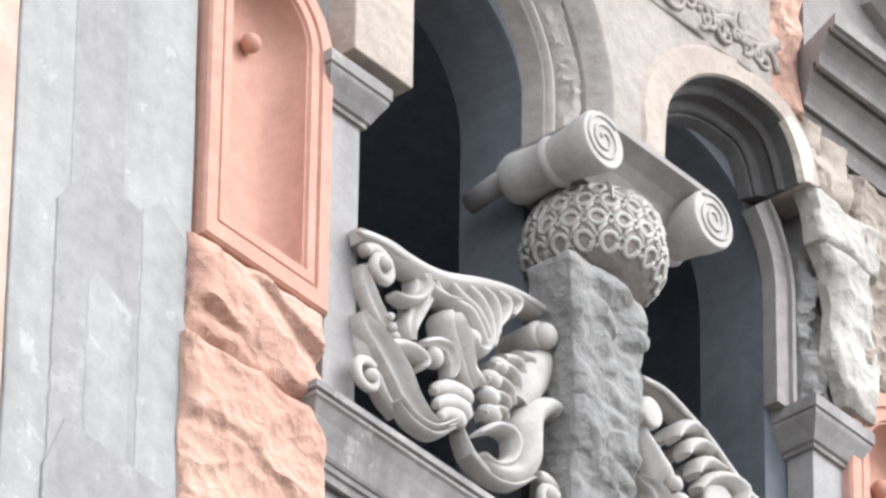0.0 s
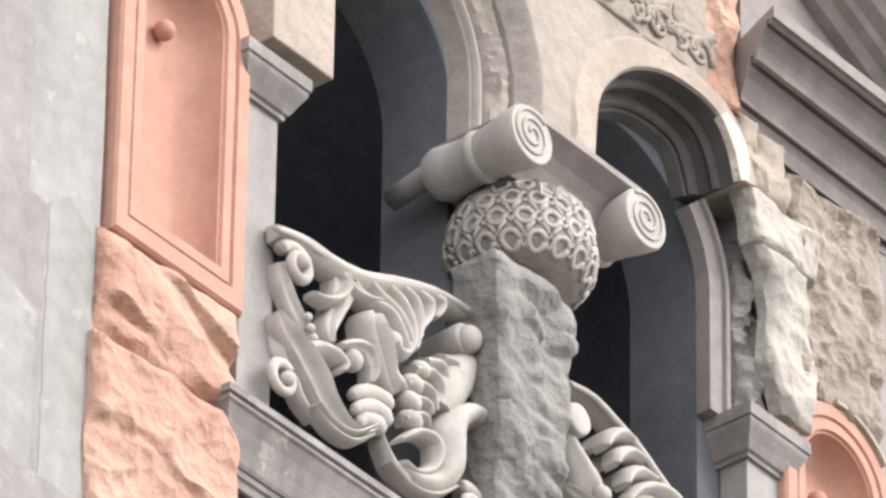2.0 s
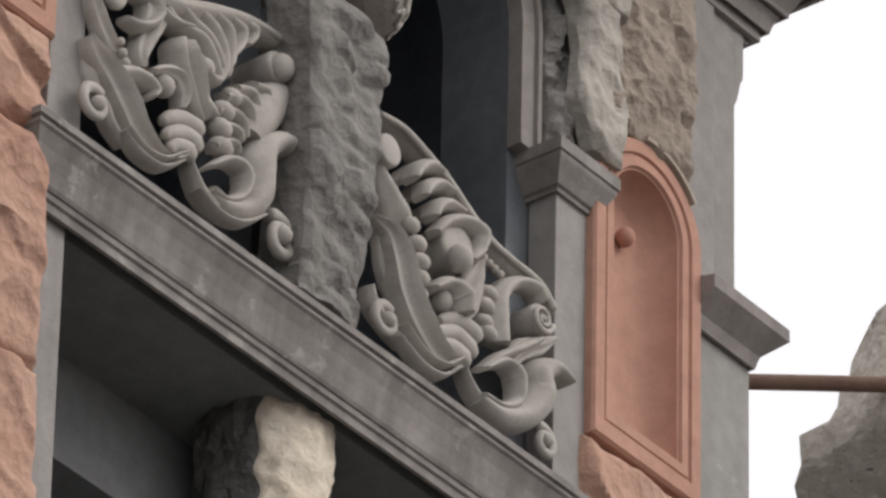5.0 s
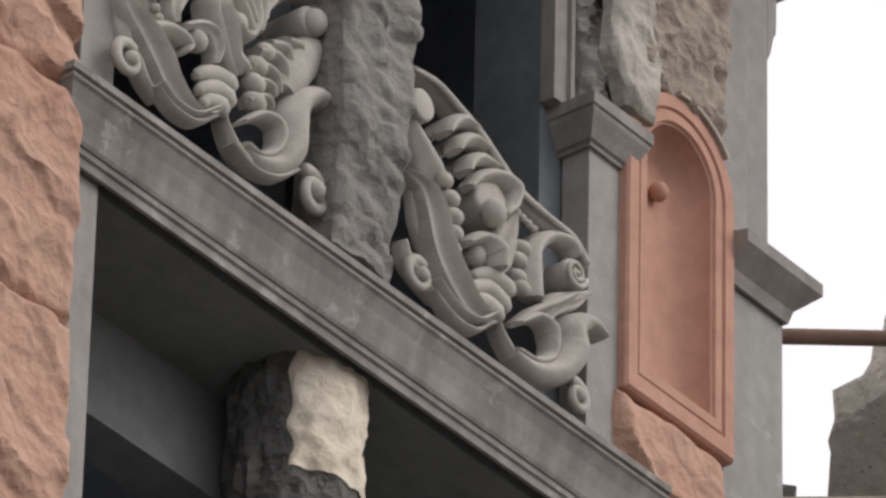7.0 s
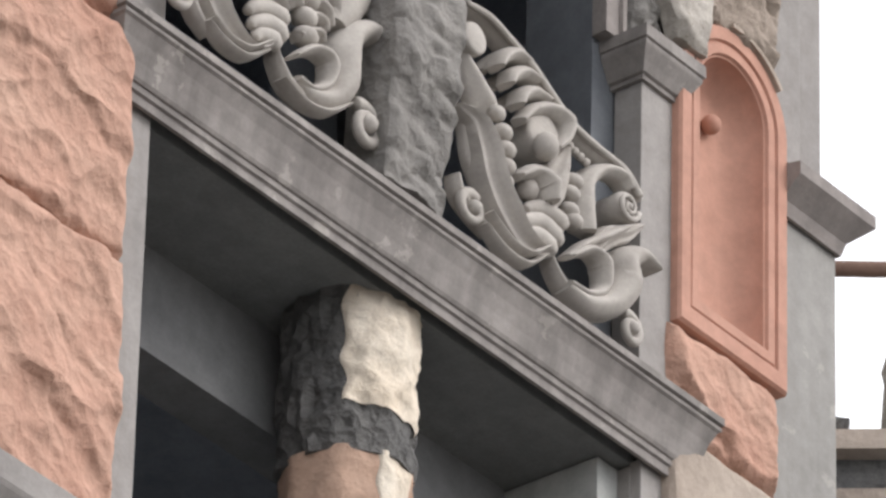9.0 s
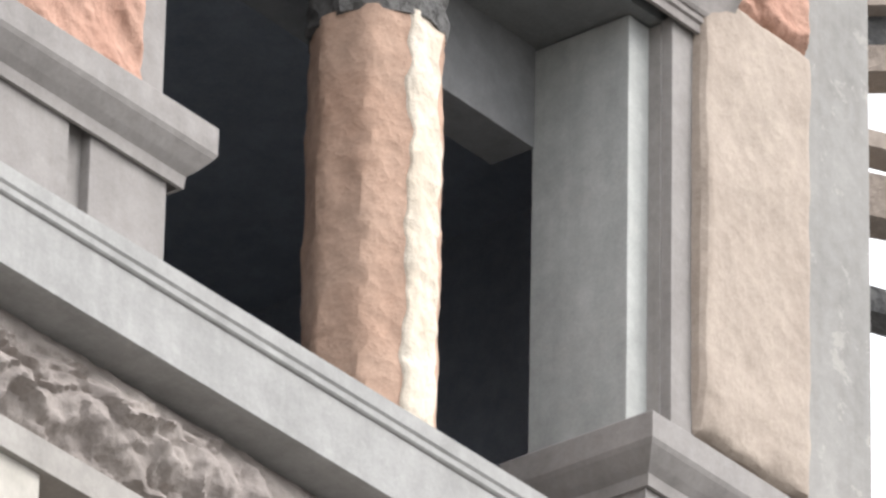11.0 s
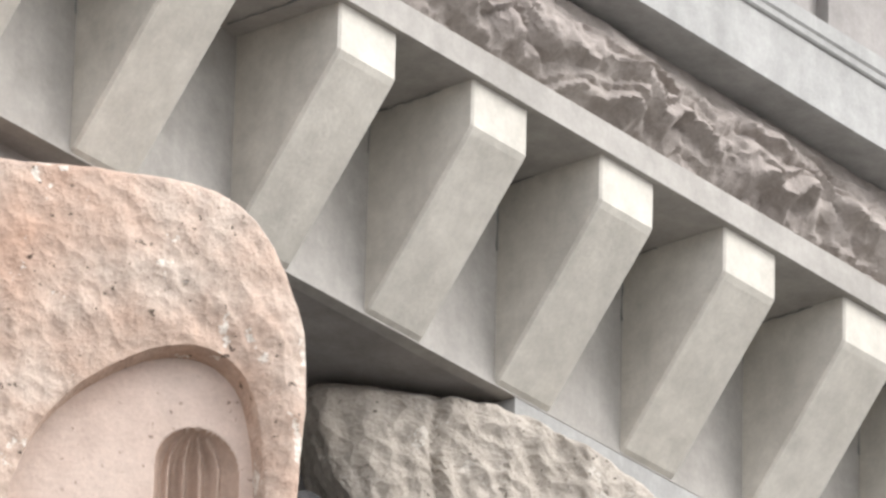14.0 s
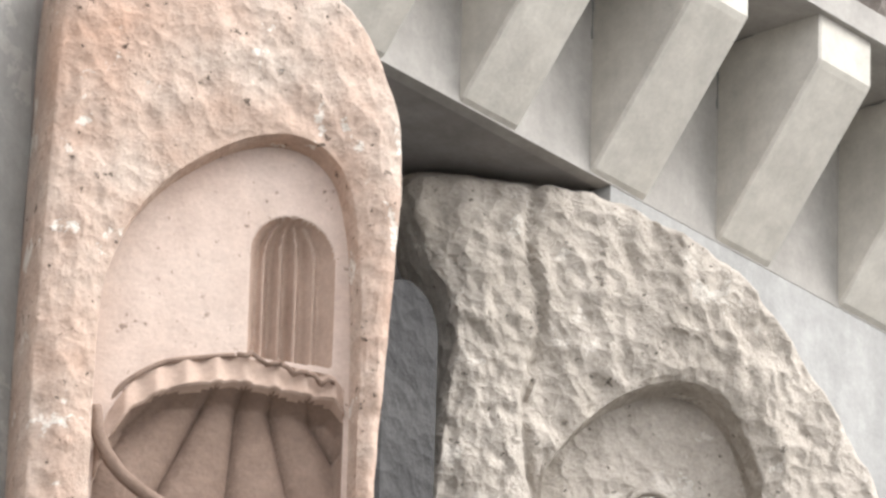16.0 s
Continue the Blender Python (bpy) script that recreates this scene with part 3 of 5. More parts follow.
arch_order("flat_band", [(0.528, 0.152), (0.552, 0.055), (0.558, 0.05), (0.566, 0.062)], 0.0, ARCH_STONE)
arch_order("rib", [(0.564, 0.064), (0.572, 0.04), (0.585, 0.028), (0.60, 0.03), (0.61, 0.05), (0.622, 0.085)], 0.0, ARCH_STONE)
arch_order("carved_ring", [(0.620, 0.086), (0.635, 0.06), (0.652, 0.035), (0.668, 0.02), (0.684, 0.01), (0.70, -0.005), (0.715, -0.01), (0.728, 0.02)], 0.035, ARCH_STONE)
arch_order("outer_band", [(0.726, 0.022), (0.732, -0.03), (0.76, -0.06), (0.80, -0.112), (0.812, -0.118)], 0.0, ARCH_STONE)
sb = part("springer", box(-1.70, -1.335, -0.10, 0.14, 20.76, 21.7, 0.01), BEIGE, front)
put(sb)
put(part("relief_field", rough_block(0.16, 1.02, 22.10, 23.3, -0.118, 0.14, 0.02, 0.016, 4.0, 11, drop=0.0), SPANDREL, front, smooth=True))

# ---- hewn stones beside the arch ----
stones = thing("stone_facing", "rough hewn beige and grey facing stones beside the arch", "stone wall", (1.7, 0, 20.75))


def facing(name, mat, *a, **k):
    ob = part(name, rough_block(*a, **k), mat, stones, smooth=True, crisp=32)
    ob.location = (-1.7, 0, -20.75)
    return ob


facing("stone", BEIGE_ROUGH, 1.22, 1.78, 20.76, 21.53, -0.10, -0.01, 0.038, 0.014, 3.2, 21, side=lambda v: (float(np.interp(v, [0, 0.3, 0.6, 0.85, 1], [0.36, 0.25, 0.28, 0.24, 0.17])), 0.03 * math.sin(v * 5)))
facing("stone", BEIGE_ROUGH, 1.22, 1.78, 21.51, 21.78, -0.10, -0.02, 0.038, 0.014, 3.2, 21, edge=0.025, drop=0.02, side=lambda v: (float(np.interp(v, [0, 0.55, 1], [0.15, 0.12, 0.06])), 0.02))
facing("carved_strip", ROUGH_GREY, 1.42, 1.58, 20.70, 21.60, 0.02, 0.14, 0.055, 0.012, 8, 22)
b = ring_arch(0.75, 21.28, 0.535, 0.665, 0.075, 0.148, 0, 42, 16)
box(1.285, 1.415, 0.075, 0.148, 20.69, 21.28, bm=b)
ob = part("jamb", b, PEDIMENT, stones, "smooth grey moulded jamb under the arch")
ob.location = (-1.7, 0, -20.75)
b = ring_arch(0.75, 21.28, 0.622, 0.648, 0.055, 0.09, 0, 42, 16)
box(1.372, 1.398, 0.055, 0.09, 20.69, 21.28, bm=b)
ob = part("rib", b, PEDIMENT, stones)
ob.location = (-1.7, 0, -20.75)
facing("stone", BROWN_STONE, 1.68, 2.31, 21.0, 22.02, -0.075, 0.14, 0.055, 0.014, 4.5, 23, top=lambda u: 22.06 + 0.01 * math.sin(u * 9))
facing("stone", BEIGE, 1.31, 1.60, 21.76, 22.10, -0.10, 0.14, 0.06, 0.016, 4, 24)
facing("stone", RED_STONE, 0.985, 1.285, 22.10, 23.1, -0.115, 0.14, 0.05, 0.016, 3.5, 25)
facing("stone", BEIGE, 1.285, 1.40, 21.95, 22.12, -0.11, 0.14, 0.03, 0.016, 4.5, 27)
facing("stone", BEIGE, 1.66, 2.40, 20.99, 21.10, 0.0, 0.14, 0.02, 0.02, 8, 26)

ob = part("mortar_edge", ring_arch(2.008, 20.65, 0.372, 0.392, -0.07, 0.11, 38, 96, 16), BEIGE, stones, "pale beige mortar edge")
ob.location = (-1.7, 0, -20.75)

# ---- right end ----
end = thing("corner_pilaster", "grey rendered corner pilaster with a moulded band", "pilaster", (2.5, 0, 17))
def at_end(ob):
    ob.location = (-2.5, 0, -17)
    return ob
at_end(part("upper_shaft", box(2.32, 2.68, 0.0, 0.6, 20.5, 22.3, 0.004), GREY, end))
at_end(part("strip", box(2.30, 2.50, -0.024, 0.004, 20.6, 22.2, 0.004), GREY, end))
at_end(part("lower_shaft", box(2.34, 2.80, 0.012, 0.6, 15.5, 20.45, 0.004), FLAKED, end))
prof = [(0, 20.34), (0.015, 20.34), (0.03, 20.40), (0.10, 20.47), (0.12, 20.49), (0.12, 20.55), (0, 20.57)]
at_end(part("band", moulding([(2.37, -0.0), (2.79, -0.0), (2.79, 0.6)], prof), PEDIMENT, end))
b = loft([[(2.68 + d, y, z) for d, z in ((0, 21.62), (0.02, 21.66), (0.045, 21.76), (0.06, 21.78), (0.065, 21.84), (0.065, 22.05), (0, 22.05))] for y in (0.0, 0.5)])
at_end(part("bracket", b, GREY, end))

# ---- pediment over the right bay ----
ped = thing("pediment", "brown-grey moulded stone pediment under the sky", "pediment", (2.1, 0, 22.1))
def at_ped(ob):
    ob.location = (-2.1, 0, -22.1)
    return ob
P1 = 2.80
prof = [(0, 22.02), (0.03, 22.02), (0.03, 22.09), (0.05, 22.09), (0.05, 22.066), (0.058, 22.066), (0.062, 22.085), (0.074, 22.125), (0.09, 22.155), (0.09, 22.175), (0.104, 22.175), (0.104, 22.158), (0.118, 22.158), (0.12, 22.18),
        (0.132, 22.205), (0.158, 22.255), (0.19, 22.285), (0.19, 22.325), (0.216, 22.325), (0.216, 22.284), (0.243, 22.284), (0.246, 22.318), (0.258, 22.345), (0.285, 22.38), (0.315, 22.40), (0.315, 22.425), (0.337, 22.425), (0.337, 22.398), (0.352, 22.398), (0.354, 22.412),
        (0.375, 22.41), (0.375, 22.47), (0.0, 22.475)]
# the near end is cut on a slant
b = loft([[(1.31 - 0.42 * o, -o, z) for o, z in prof], [(P1 + o, -o, z) for o, z in prof], [(P1 + o, 0.5, z) for o, z in prof]])
at_ped(part("cornice", b, PEDIMENT, ped))
APEX = 23.147
xm = 1.70
# the raking cornice: a profile square to the slope
xe = P1 + 0.375
rings = []
for k in range(13):
    x, z = xe + (xm - xe) * k / 12, 22.47 + (APEX - 22.47) * k / 12
    rings.append([(x, y, max(z + d - 0.17, 22.43)) for y, d in ((0.0, -0.02), (-0.16, -0.02), (-0.20, 0.02), (-0.25, 0.03), (-0.27, 0.06), (-0.33, 0.08), (-0.37, 0.13), (-0.38, 0.13), (-0.38, 0.17), (0.0, 0.17))])
at_ped(part("raking_cornice", loft(rings), PEDIMENT, ped))
at_ped(part("tympanum", plate([(1.285, 22.47), (P1 + 0.2, 22.47), (xm, APEX), (1.285, APEX)], -0.10, 0.4), PEDIMENT, ped))
at_ped(part("backing", box(1.30, 2.80, 0.012, 0.5, 22.0, 22.9), GREY, ped))

# ---- left bay: faceted grey pilaster ----
fac = thing("faceted_pilaster", "pale grey rendered faceted pilaster with flaking patches", "pilaster", (-3.0, 0, 17))
def at_fac(ob):
    ob.location = (3.0, 0.05, -17)
    return ob

def shaft(name, mat, x0, x1, y, z0, head, z1, soft=0.012):
    """A flat facet of render with softly broken flanks and a peaked head at (x, z)."""
    left = [(x0 + soft * noise.noise((z0 + k * 0.9, x0, 2)), z0 + (z1 - z0) * k / 40) for k in range(41)]
    right = [(x1 + soft * noise.noise((z0 + k * 0.9, x1, 7)), z0 + (head[2] - z0) * k / 40) for k in range(40, -1, -1)]
    b = bmesh.new()
    out = left + [(head[0], head[1])] + [(x1, head[2])] + right
    cen = Vector((sum(q[0] for q in out) / len(out), 0, sum(q[1] for q in out) / len(out)))
    loft([[(x, 0.05, z) for x, z in out], [(x, y + 0.004, z) for x, z in out], [(x + (0.006 if x < cen.x else -0.006), y, z) for x, z in out]], bm=b)
    at_fac(part(name, b, mat, fac))


at_fac(part("core", box(-4.2, -2.56, -0.02, 0.125, 9, 25, 0.01), FLAKED, fac))
shaft("upper_facet", FLAKED, -3.535, -2.535, -0.056, 9, (-3.0, 25.1, 25), 25)
at_fac(part("edge_strip", box(-4.1, -3.541, -0.045, 0.0, 9, 25, 0.005), HOOD, fac))
shaft("upper_band", PINK_GREY, -3.235, -2.93, -0.059, 18.9, (-3.1, 25.1, 25), 25)
shaft("middle_facet", PINK_GREY, -3.30, -2.825, -0.0625, 17.0, (-3.13, 19.40, 19.36), 19.16)
shaft("middle_flank", FLAKED, -2.82, -2.56, -0.0605, 17.0, (-2.72, 19.46, 19.36), 19.38)
shaft("middle_band", FLAKED, -3.115, -2.865, -0.0655, 17.0, (-3.08, 18.95, 18.85), 18.85, 0.02)
shaft("lower_facet", PINK_GREY, -3.32, -2.575, -0.069, 9, (-3.215, 18.19, 18.15), 17.93)
shaft("lower_band", FLAKED, -3.055, -2.795, -0.072, 9, (-3.0, 17.95, 17.8), 17.8, 0.02)

# ---- red hewn stones under the left panel ----
red = thing("red_stone_pier", "rough hewn red sandstone blocks beside the loggia", "stone pier", (-2.2, 0, 16.8))
def red_stone(mat, *a, **k):
    ob = part("stone", rough_block(*a, **k), mat, red, smooth=True, crisp=28)
    ob.location = (2.2, 0, -16.8)
    return ob
red_stone(RED_STONE, -2.56, -1.79, 18.93, 19.42, -0.06, 0.125, 0.050, 0.013, 2.2, 31, edge=0.06, drop=0.05, slabs=0.09)
red_stone(RED_STONE, -2.58, -1.76, 17.95, 18.93, -0.07, 0.125, 0.045, 0.014, 1.7, 32, edge=0.05, drop=0.04, slabs=0.03)
red_stone(RED_STONE, -2.58, -1.74, 16.78, 17.95, -0.06, 0.125, 0.050, 0.014, 1.9, 33, edge=0.05, drop=0.04, slabs=0.035)

# ---- lower loggia ----
pier_l = thing("lower_pier", "smooth grey rendered pier of the lower loggia", "pier", (-1.66, 0, 16.75), "lower piers")
o = part("strip", box(-1.76, -1.60, -0.0, 0.06, 16.75, 18.69, 0.004), GREY, pier_l)
o.location = (1.66, 0, -16.75)
o = part("inner_strip", box(-1.62, -1.545, 0.05, 0.12, 16.75, 18.68, 0.004), GREY, pier_l)
o.location = (1.66, 0, -16.75)
pier_r = thing("lower_pier", "smooth grey rendered pier with stepped jamb in the lower loggia", "pier", (1.5, 0, 16.75), "lower piers")
for nm, q in (("strip", (1.45, 1.60, -0.0, 0.06, 16.76, 18.69)), ("jamb", (1.31, 1.47, 0.11, 0.59, 15.6, 18.67)), ("inner_strip", (1.44, 1.60, 0.05, 0.12, 16.0, 18.67))):
    o = part(nm, box(*q, 0.004), GREY_GREEN if nm == "jamb" else GREY, pier_r)
    o.location = (-1.5, 0, -16.75)
pst = thing("pier_stone", "rough beige and red stone facing on the lower pier", "stone pier", (1.95, 0, 16.8))
for mat, a, k in ((BEIGE, (1.58, 2.30, 16.86, 18.88, -0.07, 0.125, 0.020, 0.016, 1.5, 41), dict(edge=0.03, drop=0.03, hollow=lambda x, z: 0.05 * max(0.0, 1 - (z - 16.86) / 0.22) * (0.6 + noise.noise((x * 5, z * 5, 3))))),
                  (RED_STONE, (1.60, 2.32, 18.90, 19.42, -0.06, 0.125, 0.045, 0.014, 2.4, 42), dict(edge=0.06, drop=0.06, slabs=0.09))):
    o = part("stone", rough_block(*a, **k), mat, pst, smooth=True, crisp=28)
    o.location = (-1.95, 0, -16.8)

# plinths under the piers
def plinth(path, z, label, dies):
    t = thing("plinth", label, "plinth", (path[1][0], path[1][1], z - 1.2), "plinths")
    x, y = path[1]
    prof = [(0, z - 0.27), (0.015, z - 0.27), (0.02, z - 0.22), (0.05, z - 0.19), (0.09, z - 0.14), (0.10, z - 0.12), (0.10, z - 0.01), (0.09, z), (0, z)]
    o = part("cap", moulding(path, prof), GREY, t)
    o.location = (-x, -y, -(z - 1.2))
    for d in dies:
        o = part("die", box(*d, 0.004), GREY, t)
        o.location = (-x, -y, -(z - 1.2))
    return t


plinth([(1.29, 0.64), (1.29, -0.01), (4.2, -0.01), (4.2, 0.3)], 16.77, "grey rendered plinth with moulded cap on the cornice",
       [(1.29, 2.08, -0.003, 0.62, 15.5, 16.75), (2.08, 2.26, 0.05, 0.60, 15.5, 16.75), (2.20, 4.2, -0.006, 0.61, 15.5, 16.745)])
plinth([(-5.0, 0.3), (-5.0, -0.01), (-1.51, -0.01), (-1.51, 0.64)], 16.79, "grey rendered plinth with moulded cap on the cornice",
       [(-1.98, -1.56, 0.0, 0.62, 15.5, 16.77), (-2.12, -1.97, 0.045, 0.62, 15.5, 16.77), (-5.0, -2.10, -0.003, 0.62, 15.5, 16.77)])


def lower_column():
    t = thing("lower_column", "tan hewn stone column, dark and cream above", "column", (-0.03, 0.30, 15.55))
    def shaft(z0, z1, r, rough, seed, sides):
        rings = []
        nz, ns = int((z1 - z0) / 0.025), 48
        for j in range(nz + 1):
            z = z0 + (z1 - z0) * j / nz
            ring = []
            for i in range(ns):
                a = 2 * math.pi * i / ns
                w = 2 * math.pi / (sides or 1)
                k = math.cos(w / 2) / math.cos(((a + 0.2) % w) - w / 2) if sides else 1.0
                d = rough * crag((math.cos(a) * 0.5, math.sin(a) * 0.5, z), 5, seed)
                rr = r * (1.06 * k if sides else 1) + d
                ring.append((rr * math.cos(a), rr * math.sin(a), z))
            rings.append(ring)
        return rings
    low = shaft(0, 2.43, 0.25, 0.013, 51, 8)
    part("shaft", loft(low), TAN, t, smooth=True, crisp=26)
    rings = shaft(2.41, 3.13, 0.26, 0.035, 52, 0)
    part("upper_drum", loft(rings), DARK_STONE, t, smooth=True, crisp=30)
    # cream stone on the flank towards the light, brightened for that light
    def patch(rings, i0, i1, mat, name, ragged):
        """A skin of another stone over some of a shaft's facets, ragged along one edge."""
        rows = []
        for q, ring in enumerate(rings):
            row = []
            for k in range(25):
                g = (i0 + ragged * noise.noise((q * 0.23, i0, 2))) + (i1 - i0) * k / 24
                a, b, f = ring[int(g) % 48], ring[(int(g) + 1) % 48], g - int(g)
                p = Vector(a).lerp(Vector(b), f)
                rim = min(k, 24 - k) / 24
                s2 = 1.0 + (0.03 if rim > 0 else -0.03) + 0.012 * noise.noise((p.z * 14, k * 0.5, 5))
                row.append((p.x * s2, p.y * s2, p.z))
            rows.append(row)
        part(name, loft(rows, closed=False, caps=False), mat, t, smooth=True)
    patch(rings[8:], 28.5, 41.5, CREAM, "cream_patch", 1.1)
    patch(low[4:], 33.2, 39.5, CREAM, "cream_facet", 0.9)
    return t


lower_column()

# ---- main cornice ----
cor = thing("cornice", "grey cornice with rough cushion frieze on sloping corbels", "cornice", (0, 0, 13.9))
def at_cor(ob):
    ob.location = (0, 0, -13.9)
    return ob
X0, X1 = -6.5, 6.0
at_cor(part("top_band", moulding([(X0, 0), (X1, 0)], [(-0.1, 15.30), (0.57, 15.30), (0.60, 15.305), (0.60, 15.56), (0.59, 15.566), (0.585, 15.605), (0.585, 15.62), (0.595, 15.63), (0.595, 15.69), (-0.1, 15.71)]), PALE, cor))
at_cor(part("fillet", moulding([(X0, 0), (X1, 0)], [(-0.1, 14.68), (0.53, 14.68), (0.53, 14.795), (-0.1, 14.80)]), BAND, cor))
at_cor(part("top_fillet", moulding([(X0, 0), (X1, 0)], [(0.56, 15.562), (0.606, 15.562), (0.614, 15.570), (0.614, 15.592), (0.604, 15.60), (0.56, 15.60)]), PALE, cor, "pale worn edge of the cornice"))
# the cushion: a hewn, bulging roll
rings = []
nx = 1100
for i in range(nx + 1):
    x = X0 + (X1 - X0) * i / nx
    ring = []
    for k in range(41):
        f = k / 40
        z = 14.79 + 0.51 * f
        # smooth slope above, a hewn belly, and an undercut below
        o = 0.505 - 0.11 * (max(0, f - 0.55) / 0.45) ** 1.4 - 0.40 * max(0, 0.55 - f) ** 1.25
        wild = float(np.interp(f, [0, 0.06, 0.25, 0.65, 0.88, 1], [0.1, 0.6, 1.0, 1.0, 0.5, 0.15]))
        # laminar scars: wavy terraces that lean out to their lower edge and break back
        sway = 0.9 * noise.noise((x * 1.9, f * 1.7, 1)) + 0.65 * noise.noise((x * 4.8, f * 2.6, 6)) + 0.22 * noise.noise((x * 11, f * 5, 2))
        for pace, size, slant in ((2.3, 0.066, 0.45), (4.4, 0.042, -0.8)):
            h = f * pace + sway * (1.0 if pace < 4 else 1.5) + slant * x
            g = h - math.floor(h)
            g = g / 0.22 if g < 0.22 else (1 - g) / 0.78
            fade = 0.5 + 0.5 * noise.noise((x * 2.3 + pace, f * 2.4, 9))
            o += size * wild * max(0.0, fade + 0.25) * (g - 0.5)
        o += 0.030 * wild * (0.4 - abs(noise.noise((x * 7.5, f * 4.5, 3)))) + 0.012 * wild * noise.noise((x * 22, f * 12, 5))
        o -= 0.040 * wild * crag((x * 0.7 + f * 0.16, 0, f * 0.5), 5.0, 61)
        o -= 0.06 * noise.noise((x * 1.6, f * 1.6, 8)) * min(1, 4 * f, 5 * (1 - f))
        ring.append((x, -o, z))
    rings.append(ring + [(x, 0.0, 15.30), (x, 0.0, 14.79)])
at_cor(part("cushion", loft(rings), CUSHION, cor, smooth=True, crisp=30))
at_cor(part("wall_strip", box(X0, X1, -0.03, 0.033, 13.89, 14.69), BAND, cor))
b = bmesh.new()
o_side = [(-0.50, 14.69), (-0.50, 14.50), (-0.485, 14.475), (-0.05, 13.91), (-0.02, 13.89), (0.0, 13.90), (0.0, 14.69)]
loft([[(x, y + (0.008 if x in (0, 0.317) and y < -0.03 else 0), z - 13.9 + (0.006 if x in (0, 0.317) and z < 14.6 else 0)) for y, z in o_side] for x in (0, 0.010, 0.307, 0.317)], bm=b)
first = part("corbel", b, CORBEL, cor)
me = first.data
# open joints where a corbel meets the slab and the wall
gaps = []
for s in (1, 2, 3):
    b = bmesh.new()
    n0, n1 = ((2, 23), (9, 27), (0, 15))[s - 1]
    line = [(-0.003 + 0.006 * noise.noise((k * 0.5, 1, 3 * s)), -0.40 + 0.37 * min(1, k / 16), 0.775 - 0.025 * max(0, k - 16) + 0.006 * noise.noise((k * 0.45, 5, s))) for k in range(n0, n1)]
    tube(line, [0.002 + 0.008 * max(0, noise.noise((k * 0.33, 2, 6.3 * s))) for k in range(n0, n1)], 6, bm=b)
    gaps.append(part("joint", b, SOFFIT, cor, "dark open joint"))
    gaps[-1].location = (-0.597 + (0, 0.744, -0.844)[s - 1], 0, 0)
first.location = (-0.597, 0, 0)
for k in list(range(-7, 0)) + list(range(1, 9)):
    o = new("corbel", me)
    o.parent = cor
    o.location = (-0.597 + (0.744 * k if k > -2 else 0.10 + 0.844 * k), 0, 0)
    if k not in (1, -1):
        g = new("joint", gaps[k * k % 3].data)
        g.parent = cor
        g.location = o.location


# ---- hewn arched stones under the cornice ----
def hood(x, z):
    """Depth of the slender fluted hood, or None outside it."""
    cx, w, zb, zt = 0.25, 0.145, -0.21, 0.17
    if z < zb or abs(x - cx) > w:
        return None
    k = 1.0
    if z > zt:
        g = (z - zt) / 0.145
        if g >= 1:
            return None
        k = math.sqrt(1 - g * g)
    u = (x - cx) / (w * k)
    if abs(u) >= 1:
        return None
    return 0.12 * math.sqrt(1 - u * u) * k ** 0.6 - 0.085 * (1 - abs(math.sin((u + 1) * math.pi * 2.5)) ** 0.6) * k * (1 - u * u) ** 0.5


def fan_lip(x):
    return float(np.interp(x, [-0.40, -0.36, -0.28, -0.15, 0.06, 0.40, 0.45], [-0.62, -0.48, -0.35, -0.265, -0.215, -0.24, -0.30]))


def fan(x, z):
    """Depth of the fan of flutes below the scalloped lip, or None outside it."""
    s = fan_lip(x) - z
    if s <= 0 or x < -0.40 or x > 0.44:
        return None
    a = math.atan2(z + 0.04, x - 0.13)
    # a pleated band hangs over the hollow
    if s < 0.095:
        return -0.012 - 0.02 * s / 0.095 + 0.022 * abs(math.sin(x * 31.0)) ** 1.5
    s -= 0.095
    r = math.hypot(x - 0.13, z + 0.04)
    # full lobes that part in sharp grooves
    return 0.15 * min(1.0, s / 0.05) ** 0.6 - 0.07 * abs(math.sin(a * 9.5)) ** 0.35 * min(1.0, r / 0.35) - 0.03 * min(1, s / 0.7)


